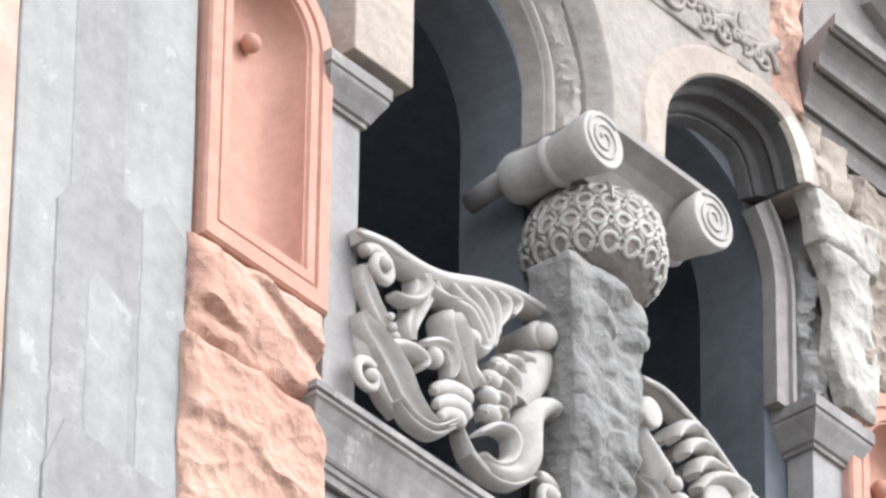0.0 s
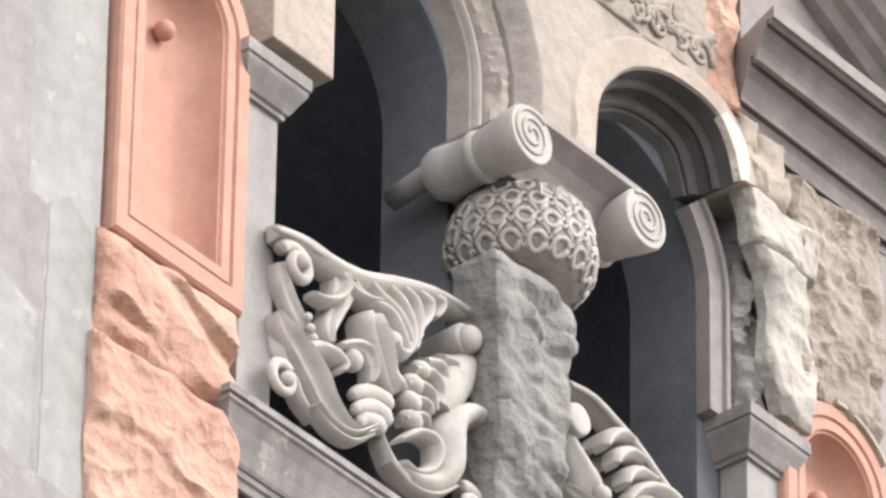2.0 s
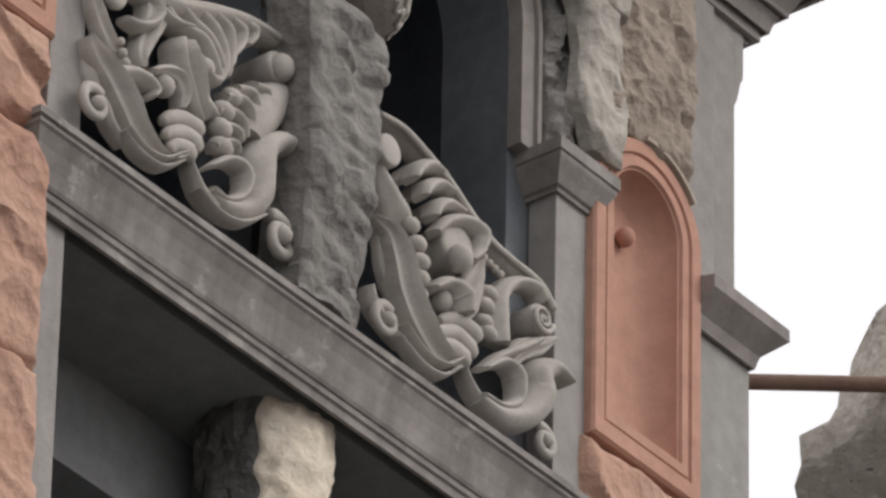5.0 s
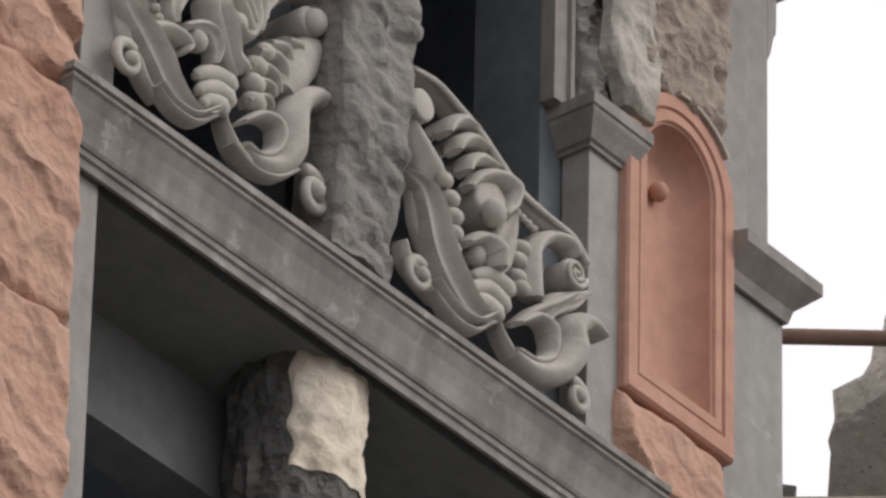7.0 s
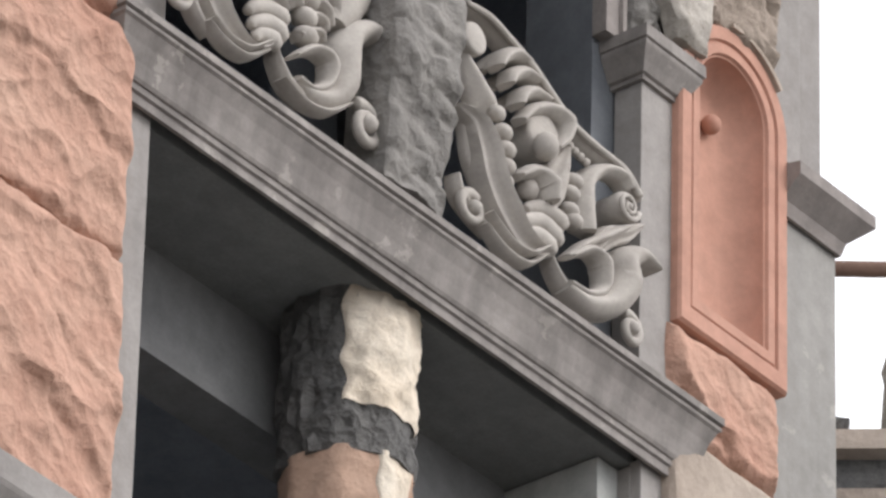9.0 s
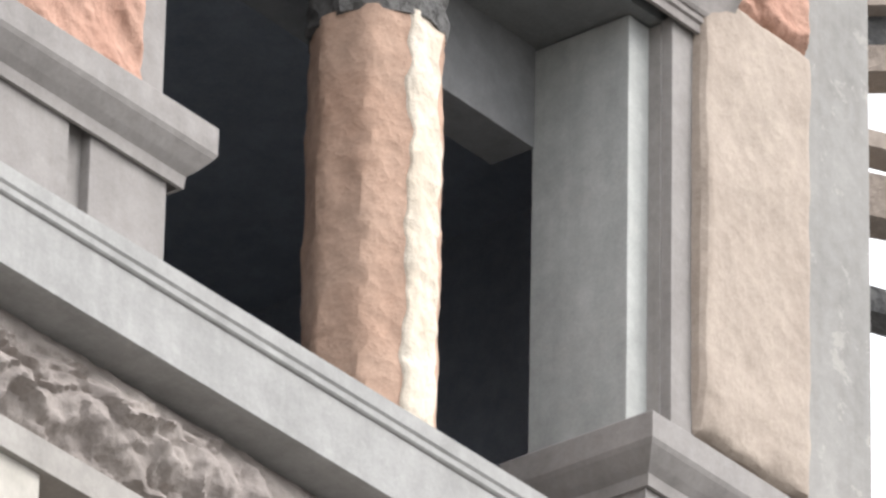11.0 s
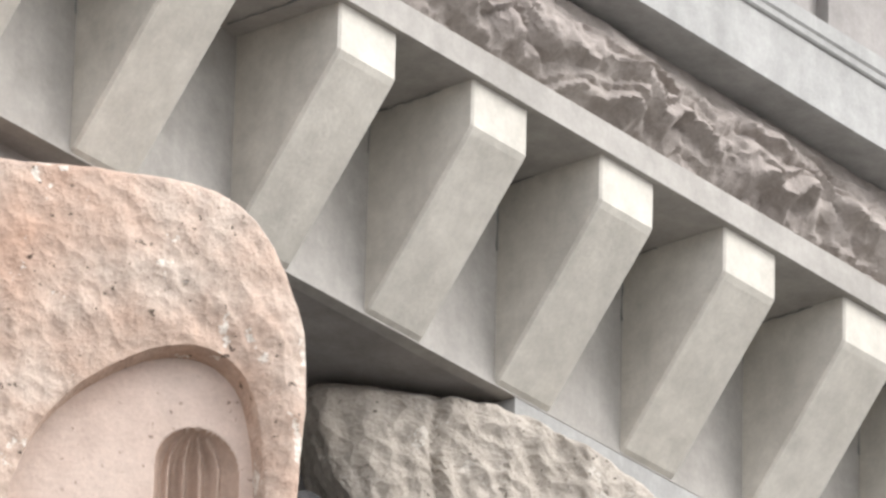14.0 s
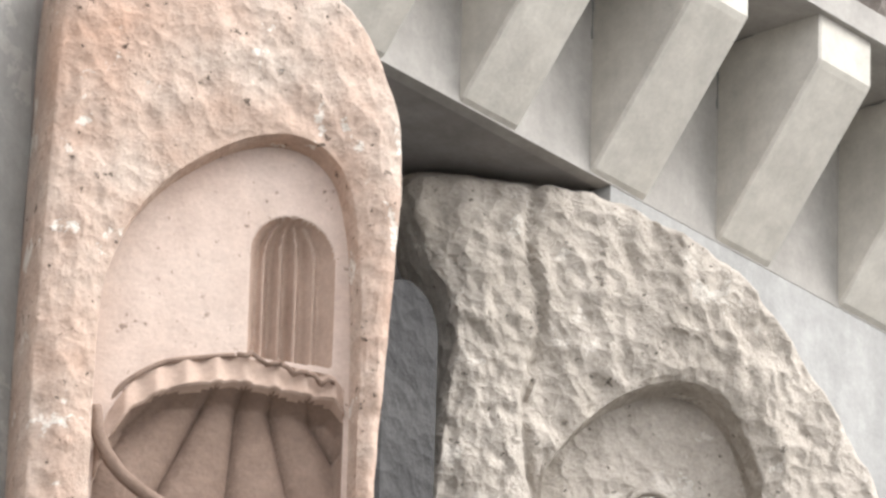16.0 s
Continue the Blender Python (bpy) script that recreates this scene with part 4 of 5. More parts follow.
def carve(t, outline, deep, mat, fluted):
    """The back of a niche as a fine skin, with the fluted hood and fan cut into it."""
    xs = [p.x for p in outline]
    x0, x1 = min(xs) - 0.01, max(xs) + 0.01
    zs = [p.z for p in outline]
    z0, z1 = (-1.0 if fluted else min(zs)), max(zs) + 0.01
    step = 0.0055 if fluted else 0.02
    nx, nz = int((x1 - x0) / step), int((z1 - z0) / step)
    kinds = {"niche_back": bmesh.new(), "pleated_band": bmesh.new(), "fluted_hood": bmesh.new(), "fluted_fan": bmesh.new()}
    made = {k: {} for k in kinds}

    def depth(x, z):
        if fluted:
            for nm, f in (("fluted_hood", hood), ("fluted_fan", fan)):
                d = f(x, z)
                if d is not None:
                    return ("pleated_band" if nm == "fluted_fan" and d < 0.012 else nm), d
        return "niche_back", 0.004 * noise.noise((x * 6, z * 6, 4))

    def spot(i, j):
        """Grid point; under the hood the rows run along the lip of the fan."""
        x, z = x0 + i * step, z0 + j * step
        if fluted:
            z += (fan_lip(x) + 0.215) * min(1.0, max(0.0, (0.05 - z) / 0.2))
        return x, z

    def vert(nm, i, j):
        if (i, j) not in made[nm]:
            x, z = spot(i, j)
            made[nm][i, j] = kinds[nm].verts.new((x, deep + depth(x, z)[1], z))
        return made[nm][i, j]

    for j in range(nz):
        for i in range(nx):
            nm = depth(*spot(i + 0.5, j + 0.5))[0]
            kinds[nm].faces.new([vert(nm, i + a, j + b) for a, b in ((0, 0), (1, 0), (1, 1), (0, 1))])
    # the sunk fan gets the darker stone, its shade painted in
    for nm, bm in kinds.items():
        if len(bm.faces):
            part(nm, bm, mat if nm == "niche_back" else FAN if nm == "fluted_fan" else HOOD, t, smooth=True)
        else:
            bm.free()


def arched_stone(origin, turn, name, label, mat, inner_mat, rim, mouth, seed, amp, deep, groove=None, fluted=False):
    """A round-headed hewn stone turned against the wall: its face lies between its rim and the mouth of its niche."""
    t = thing(name, label, "carved stone", origin)
    t.rotation_euler = (0, 0, radians(turn))
    n, m = 230, 46
    a, b = resample(rim, n), resample(mouth, n)
    bm = bmesh.new()
    rows = []
    for k in range(m + 1):
        f = k / m
        row = []
        for p, q in zip(a, b):
            v = p.lerp(q, f)
            e = max(0.0, 1 - f * 13)
            y = -amp * (0.8 * crag((v.x, 0, v.z * 0.8), 3.0, seed) + 0.42 * crag((v.x, 0, v.z * 0.7), 9.0, seed + 3)) * (0.12 if k == 0 else 0.35 if k == m else 1.0) + 0.075 * e * e
            y -= 0.03 * math.sin(math.pi * f)
            if groove is not None:
                y += 0.035 * math.exp(-((v.x - groove - 0.03 * math.sin(v.z * 9)) / 0.018) ** 2)
            row.append(bm.verts.new((v.x, y, v.z)))
        rows.append(row)
    for r0, r1 in zip(rows, rows[1:]):
        for i in range(n):
            bm.faces.new((r0[i], r0[i + 1], r1[i + 1], r1[i]))
    back = [bm.verts.new((v.co.x, 0.55, v.co.z)) for v in rows[0]]
    lip = [bm.verts.new((v.co.x * 0.985, deep + 0.02, v.co.z - 0.01)) for v in rows[-1]]
    for i in range(n):
        bm.faces.new((back[i], back[i + 1], rows[0][i + 1], rows[0][i]))
        bm.faces.new((rows[-1][i], rows[-1][i + 1], lip[i + 1], lip[i]))
    part("hewn_face", bm, mat, t, smooth=True, crisp=30)
    # the carved back of the niche
    carve(t, b, deep, inner_mat, fluted)
    return t


red_st = arched_stone((-2.438, -0.593, 12.399), -35, "carved_arch_stone", "pitted pink hewn stone with a round-headed shell niche", PINK_STONE, PINK_SMOOTH,
    [(-0.655, -1.3), (-0.655, -0.4), (-0.625, 0.5), (-0.59, 1.12), (-0.40, 1.19), (0.0, 1.20), (0.22, 1.19), (0.40, 1.09), (0.52, 0.90), (0.59, 0.60), (0.58, 0.19), (0.53, -0.7), (0.52, -1.3)],
    [(-0.43, -1.3), (-0.43, -0.25), (-0.37, 0.09), (-0.23, 0.33), (0.0, 0.51), (0.19, 0.57), (0.34, 0.52), (0.42, 0.36), (0.46, -0.05), (0.47, -1.3)], 71, 0.028, 0.10, fluted=True)


def fluted_niche(t):
    # scalloped lip between hood and fan, dark for the shadow line there
    bm = bmesh.new()
    pts = smooth_line([(-0.35, 0.11, -0.43), (-0.30, 0.096, -0.36), (-0.18, 0.096, -0.275), (-0.05, 0.096, -0.238), (0.06, 0.096, -0.214)], 6)
    tube(pts, [0.009] * len(pts), 8, bm=bm)
    for k in range(7):
        x = 0.07 + 0.047 * k
        tube([(x, 0.08, -0.205 - 0.012 * k + (0.012 if k % 2 else -0.012)), (x + 0.025, 0.06, -0.225 - 0.008 * k), (x + 0.047, 0.08, -0.212 - 0.012 * k + (0.012 if k % 2 == 0 else -0.012))],
             [0.009, 0.009, 0.009], 8, bm=bm)
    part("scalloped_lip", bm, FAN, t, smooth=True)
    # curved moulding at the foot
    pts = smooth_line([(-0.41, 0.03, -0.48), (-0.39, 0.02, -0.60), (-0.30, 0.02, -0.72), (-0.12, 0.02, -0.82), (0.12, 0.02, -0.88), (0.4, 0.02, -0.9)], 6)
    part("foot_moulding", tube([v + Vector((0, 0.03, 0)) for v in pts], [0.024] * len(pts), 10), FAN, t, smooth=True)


fluted_niche(red_st)
red_st.scale = (0.9854, 0.9854, 0.9854)
grey_st = arched_stone((0.245, -0.03, 13.814), -35, "carved_arch_stone", "pitted grey-beige hewn stone with a round-headed niche", PITTED_GREY, PITTED_GREY,
    [(-0.60, -2.2), (-0.63, -1.2), (-0.57, -0.53), (-0.69, -0.24), (-0.74, 0.02), (-0.4, 0.06), (0.0, 0.04), (0.16, -0.01), (0.45, -0.15), (0.66, -0.35), (0.92, -0.73), (1.10, -1.2), (1.18, -2.2)],
    [(-0.24, -2.2), (-0.22, -1.2), (-0.16, -0.99), (0.05, -0.76), (0.30, -0.66), (0.46, -0.73), (0.56, -0.9), (0.61, -1.2), (0.62, -2.2)], 72, 0.055, 0.14, groove=-0.27)
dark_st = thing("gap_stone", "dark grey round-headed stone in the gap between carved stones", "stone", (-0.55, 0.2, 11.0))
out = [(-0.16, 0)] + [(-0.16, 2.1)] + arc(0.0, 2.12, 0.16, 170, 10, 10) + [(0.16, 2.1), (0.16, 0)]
# grey block coloured near-black, as the gap's shade would make it
part("body", loft([[(x, 0.4, z) for x, z in out], [(x, 0.012, z) for x, z in out], [(x * 0.92, 0.0, z * 0.995) for x, z in out]]), GAP_SHADE, dark_st)
bm = bmesh.new()
for r, z in ((0.09, -1.14), (0.055, -1.14)):
    tube([(0.22 + r * math.cos(a), 0.12, z + r * math.sin(a)) for a in [2 * math.pi * k / 20 for k in range(21)]], 0.016, 6, bm=bm)
part("carved_rosette", bm, PITTED_GREY, grey_st, smooth=True)

# ---- balustrade ornament ----
def curl(cx, cz, r, start, sweep, thick, y=0.0, out=0.03, bm=None, n=22):
    """A spiral scroll that winds in from radius r and comes forward to its eye."""
    pts, rad = [], []
    for k in range(n + 1):
        f = k / n
        a = radians(start + sweep * f)
        q = r * (1 - 0.80 * f ** 1.25)
        pts.append((cx + q * math.cos(a), y - out * f, cz + q * math.sin(a)))
        rad.append(thick * (1 - 0.35 * f))
    bm = tube(pts, rad, 8, bm=bm)
    return ball((cx, y - out, cz), thick * 1.25, bm=bm, n=8)


def sweep_leaf(line, widths, ridges=3, bulge=0.05, y=0.0, bm=None, lift=0.0, gain=0.16):
    """A fleshy acanthus leaf: a curved blade along a line, ridged along its length and bulging forward."""
    bm = bm or bmesh.new()
    pts = smooth_line([(x, 0, z) for x, z in line], 7)
    n = len(pts) - 1
    ws = np.interp(np.linspace(0, 1, n + 1), np.linspace(0, 1, len(widths)), widths)
    m = 14
    front, rear = [], []
    for i, p in enumerate(pts):
        d = (pts[min(i + 1, n)] - pts[max(i - 1, 0)]).normalized()
        s = Vector((-d.z, 0, d.x))
        f = i / n
        fr, rr = [], []
        for k in range(m + 1):
            u = -1 + 2 * k / m
            c = p + s * (u * ws[i])
            dome = math.sqrt(max(0, 1 - u * u))
            ridge = gain * ws[i] * math.cos(u * math.pi * ridges)
            fr.append(bm.verts.new((c.x, y - bulge * dome * (0.4 + ws[i] * 6) - ridge * dome - lift * f * f, c.z)))
            rr.append(bm.verts.new((c.x, y + 0.03 - lift * f * f * 0.6, c.z)))
        front.append(fr)
        rear.append(rr)
    for a, b in zip(front, front[1:]):
        for k in range(m):
            bm.faces.new((a[k], a[k + 1], b[k + 1], b[k]))
    for a, b in zip(rear, rear[1:]):
        for k in range(m):
            bm.faces.new((a[k + 1], a[k], b[k], b[k + 1]))
    for k in (0, m):
        for a, b, c, d in zip(front, front[1:], rear, rear[1:]):
            bm.faces.new((a[k], b[k], d[k], c[k]))
    for fr, rr in ((front[0], rear[0]), (front[-1], rear[-1])):
        for k in range(m):
            bm.faces.new((fr[k], fr[k + 1], rr[k + 1], rr[k]))
    return bm


def balustrade(at, label, pieces):
    """A pierced panel of carved pieces on one origin."""
    t = thing("balustrade_panel", label, "balustrade", at, "balustrade panels")

    def leaf(name, line, widths, ridges, bulge, y, lift, gain):
        part(name, sweep_leaf(line, widths, ridges, bulge, y=y, lift=lift, gain=gain), CARVED, t, smooth=True, crisp=55)

    def bead(name, x, z, r, sx, sz, y):
        part(name, ball((x, y, z), r, sx, 1, sz, n=11), CARVED, t, smooth=True)

    def cord(name, line, radii, y0, y1):
        pts = smooth_line([(x, y0 + (y1 - y0) * k / (len(line) - 1), z) for k, (x, z) in enumerate(line)], 6)
        rad = np.interp(np.linspace(0, 1, len(pts)), np.linspace(0, 1, len(radii)), radii)
        part(name, tube(pts, list(rad), 12), CARVED, t, smooth=True)

    def spiral(name, x, z, r, start, turn, thick, y, out):
        part(name, curl(x, z, r, start, turn, thick, y, out, n=30), CARVED, t, smooth=True)

    def roll(name, x, z, r, y, depth):
        rings = [[(x + q * math.cos(a), y + d, z + q * math.sin(a)) for a in [2 * math.pi * k / 24 for k in range(24)]]
                 for d, q in ((0.0, r * 0.82), (0.004, r * 0.94), (0.016, r), (depth * 0.5, r * 0.96), (depth, r * 0.92))]
        part(name, loft(rings), CARVED, t, smooth=True, crisp=50)

    pieces(leaf, bead, cord, spiral, roll)
    return t


def rising_panel(leaf, bead, cord, spiral, roll):
    leaf("rail", [(-0.066, 0.872), (0.091, 0.895), (0.268, 0.890), (0.466, 0.935), (0.685, 1.025), (0.886, 1.090), (1.068, 1.108), (1.248, 1.123)], [0.034, 0.046, 0.055, 0.046, 0.042, 0.043, 0.036, 0.009], 1, 0.088, -0.01, 0, 0.15)
    cord("rail_edge", [(-0.103, 0.853), (0.048, 0.885), (0.225, 0.885), (0.422, 0.930), (0.641, 1.020), (0.853, 1.087), (1.036, 1.104), (1.200, 1.094)], [0.013, 0.015, 0.017, 0.015, 0.015, 0.016, 0.017, 0.009], -0.06, -0.06)
    leaf("pleat", [(0.376, 0.869), (0.422, 0.844), (0.500, 0.846), (0.590, 0.846), (0.650, 0.786), (0.688, 0.714)], [0.032, 0.033, 0.030, 0.033, 0.028, 0.016], 1, 0.094, -0.005, 0.03, 0.24)
    leaf("pleat", [(0.473, 0.924), (0.542, 0.895), (0.622, 0.873), (0.677, 0.818), (0.709, 0.734)], [0.031, 0.037, 0.037, 0.031, 0.016], 1, 0.094, -0.005, 0.03, 0.24)
    leaf("pleat", [(0.571, 0.969), (0.651, 0.941), (0.705, 0.885), (0.727, 0.812), (0.727, 0.736)], [0.031, 0.040, 0.038, 0.027, 0.014], 1, 0.094, -0.005, 0.03, 0.24)
    leaf("pleat", [(0.659, 1.009), (0.739, 0.982), (0.766, 0.920), (0.759, 0.839), (0.738, 0.750)], [0.031, 0.041, 0.034, 0.023, 0.012], 1, 0.094, -0.005, 0.03, 0.24)
    leaf("pleat", [(0.747, 1.042), (0.828, 1.024), (0.832, 0.958), (0.780, 0.877), (0.761, 0.814)], [0.029, 0.041, 0.026, 0.019, 0.012], 1, 0.094, -0.005, 0.03, 0.24)
    leaf("pleat", [(0.836, 1.072), (0.898, 1.065), (0.901, 1.023), (0.854, 0.962)], [0.028, 0.040, 0.022, 0.009], 1, 0.094, -0.005, 0.03, 0.24)
    leaf("pleat", [(0.297, 0.875), (0.355, 0.840), (0.434, 0.834), (0.522, 0.858)], [0.032, 0.036, 0.024, 0.011], 1, 0.094, -0.005, 0.03, 0.24)
    leaf("crook", [(0.718, 0.823), (0.710, 0.759), (0.680, 0.696), (0.632, 0.672), (0.591, 0.683)], [0.029, 0.030, 0.023, 0.027, 0.025], 1, 0.094, -0.03, 0.02, 0.24)
    bead("crook_eye", 0.598, 0.708, 0.043, 1, 1, -0.06)
    leaf("hanging_leaf", [(0.325, 0.893), (0.334, 0.818), (0.303, 0.719), (0.260, 0.601), (0.265, 0.531)], [0.070, 0.068, 0.050, 0.037, 0.016], 2, 0.075, 0.0, 0.02, 0.24)
    leaf("hanging_tip", [(0.124, 0.676), (0.201, 0.686), (0.264, 0.723), (0.309, 0.787)], [0.013, 0.024, 0.020, 0.011], 1, 0.075, -0.04, 0.03, 0.24)
    leaf("stem", [(-0.019, 0.754), (0.009, 0.677), (0.063, 0.598), (0.128, 0.543), (0.209, 0.492)], [0.026, 0.041, 0.046, 0.041, 0.023], 2, 0.062, 0.0, 0.0, 0.24)
    spiral("curl", 0.033, 0.761, 0.085, 150, -470, 0.030, -0.03, 0.05)
    bead("stem_bead", 0.110, 0.560, 0.019, 1, 1, -0.05)
    bead("stem_bead", 0.126, 0.519, 0.019, 1, 1, -0.05)
    bead("stem_bead", 0.146, 0.483, 0.019, 1, 1, -0.05)
    leaf("leaf", [(-0.038, 0.519), (0.010, 0.458), (0.100, 0.401), (0.183, 0.321), (0.249, 0.243), (0.348, 0.197), (0.444, 0.203), (0.542, 0.281)], [0.009, 0.048, 0.069, 0.077, 0.065, 0.048, 0.031, 0.014], 2, 0.094, 0, 0.02, 0.33)
    leaf("leaf_fold", [(-0.009, 0.536), (0.002, 0.462), (0.021, 0.386), (0.060, 0.320), (0.133, 0.267)], [0.008, 0.030, 0.042, 0.037, 0.014], 1, 0.037, 0.02, 0.0, 0.24)
    leaf("leaf_hook", [(0.114, 0.424), (0.191, 0.460), (0.260, 0.465), (0.306, 0.437), (0.282, 0.390)], [0.031, 0.039, 0.039, 0.024, 0.005], 1, 0.075, -0.03, 0.04, 0.24)
    leaf("leaf_rib", [(0.138, 0.164), (0.236, 0.114), (0.358, 0.117), (0.468, 0.196)], [0.003, 0.016, 0.015, 0.007], 1, 0.075, -0.045, 0.02, 0.24)
    leaf("leaf_rib", [(0.153, 0.180), (0.237, 0.135), (0.347, 0.142), (0.457, 0.224)], [0.004, 0.013, 0.012, 0.006], 1, 0.075, -0.06, 0.03, 0.24)
    spiral("curl", -0.010, 0.207, 0.080, 60, 400, 0.025, -0.03, 0.03)
    leaf("curl_stem", [(0.009, 0.280), (0.062, 0.249), (0.109, 0.189), (0.191, 0.140)], [0.021, 0.027, 0.025, 0.016], 1, 0.062, -0.01, 0.0, 0.24)
    leaf("flower", [(0.509, 0.783), (0.505, 0.726), (0.527, 0.663), (0.566, 0.590), (0.600, 0.527), (0.632, 0.491)], [0.054, 0.097, 0.099, 0.081, 0.064, 0.038], 3, 0.088, -0.01, 0.0, 0.21)
    leaf("flower", [(0.297, 0.525), (0.365, 0.567), (0.441, 0.576), (0.483, 0.518), (0.470, 0.443)], [0.015, 0.026, 0.046, 0.038, 0.013], 2, 0.088, -0.04, 0.0, 0.24)
    bead("flower_eye", 0.372, 0.501, 0.047, 1, 1, -0.05)
    leaf("flower_tip", [(0.554, 0.589), (0.600, 0.553), (0.637, 0.533), (0.665, 0.514)], [0.026, 0.048, 0.040, 0.015], 1, 0.075, -0.03, 0.02, 0.24)
    cord("knot_ring", [(0.381, 0.344), (0.411, 0.374), (0.487, 0.414), (0.572, 0.420), (0.607, 0.415)], [0.020, 0.031, 0.039, 0.043, 0.028], -0.045, -0.045)
    cord("knot_ring", [(0.399, 0.287), (0.429, 0.317), (0.501, 0.351), (0.565, 0.346), (0.601, 0.341)], [0.020, 0.031, 0.041, 0.046, 0.028], -0.045, -0.045)
    cord("knot_ring", [(0.426, 0.245), (0.456, 0.275), (0.494, 0.283), (0.529, 0.289), (0.565, 0.284)], [0.020, 0.032, 0.042, 0.043, 0.028], -0.045, -0.045)
    leaf("stem_leaf", [(0.593, 0.379), (0.584, 0.293), (0.610, 0.233), (0.672, 0.173), (0.782, 0.160), (0.923, 0.202)], [0.004, 0.015, 0.026, 0.035, 0.030, 0.017], 1, 0.075, 0.0, 0.0, 0.24)
    leaf("hook_leaf", [(0.691, 0.191), (0.799, 0.176), (0.912, 0.237), (0.966, 0.347), (0.968, 0.457), (1.005, 0.565), (1.092, 0.634), (1.166, 0.619), (1.199, 0.583)], [0.022, 0.046, 0.057, 0.085, 0.083, 0.054, 0.048, 0.040, 0.010], 1, 0.094, -0.015, 0.05, 0.075)
    leaf("hook_rib", [(0.678, 0.194), (0.767, 0.189), (0.853, 0.256), (0.870, 0.339), (0.829, 0.378), (0.741, 0.356), (0.630, 0.262)], [0.015, 0.021, 0.026, 0.041, 0.035, 0.021, 0.006], 1, 0.075, -0.04, 0.03, 0.24)
    leaf("foot_rib", [(0.589, 0.144), (0.729, 0.102), (0.870, 0.142), (0.991, 0.241)], [0.003, 0.017, 0.016, 0.009], 1, 0.075, -0.045, 0.0, 0.24)
    spiral("curl", 1.099, 0.203, 0.098, 120, -450, 0.031, -0.03, 0.04)
    leaf("shell", [(0.926, 0.578), (0.967, 0.675), (1.026, 0.776), (1.086, 0.865), (1.156, 0.931)], [0.054, 0.088, 0.092, 0.069, 0.023], 0, 0.081, -0.012, 0.0, 0.0)
    leaf("flute", [(0.692, 0.561), (0.779, 0.610), (0.851, 0.602), (0.885, 0.546)], [0.024, 0.024, 0.026, 0.013], 1, 0.075, -0.035, -0.01, 0.24)
    leaf("flute", [(0.732, 0.652), (0.838, 0.697), (0.903, 0.664), (0.915, 0.583)], [0.025, 0.027, 0.027, 0.012], 1, 0.075, -0.035, -0.01, 0.24)
    leaf("flute", [(0.800, 0.726), (0.889, 0.759), (0.934, 0.716), (0.935, 0.628)], [0.026, 0.030, 0.026, 0.011], 1, 0.075, -0.035, -0.01, 0.24)
    leaf("flute", [(0.902, 0.797), (0.974, 0.809), (0.993, 0.755), (0.970, 0.654)], [0.029, 0.035, 0.022, 0.010], 1, 0.075, -0.035, -0.01, 0.24)
    leaf("flute", [(0.687, 0.484), (0.765, 0.534), (0.827, 0.541), (0.856, 0.509)], [0.023, 0.022, 0.024, 0.013], 1, 0.075, -0.035, -0.01, 0.24)
    leaf("flute", [(0.682, 0.394), (0.760, 0.459), (0.813, 0.475), (0.841, 0.447)], [0.022, 0.020, 0.022, 0.013], 1, 0.075, -0.035, -0.01, 0.24)
    bead("bead", 0.729, 0.414, 0.051, 1.15, 0.85, -0.045)
    bead("bead", 0.719, 0.497, 0.051, 1.15, 0.85, -0.045)
    bead("bead", 0.733, 0.586, 0.049, 1.15, 0.85, -0.045)
    bead("bead", 0.782, 0.681, 0.043, 1.15, 0.85, -0.045)
    roll("bud", 1.040, 0.962, 0.069, -0.07, 0.2)
    bead("bud_eye", 1.045, 0.955, 0.055, 1, 1.1, -0.075)


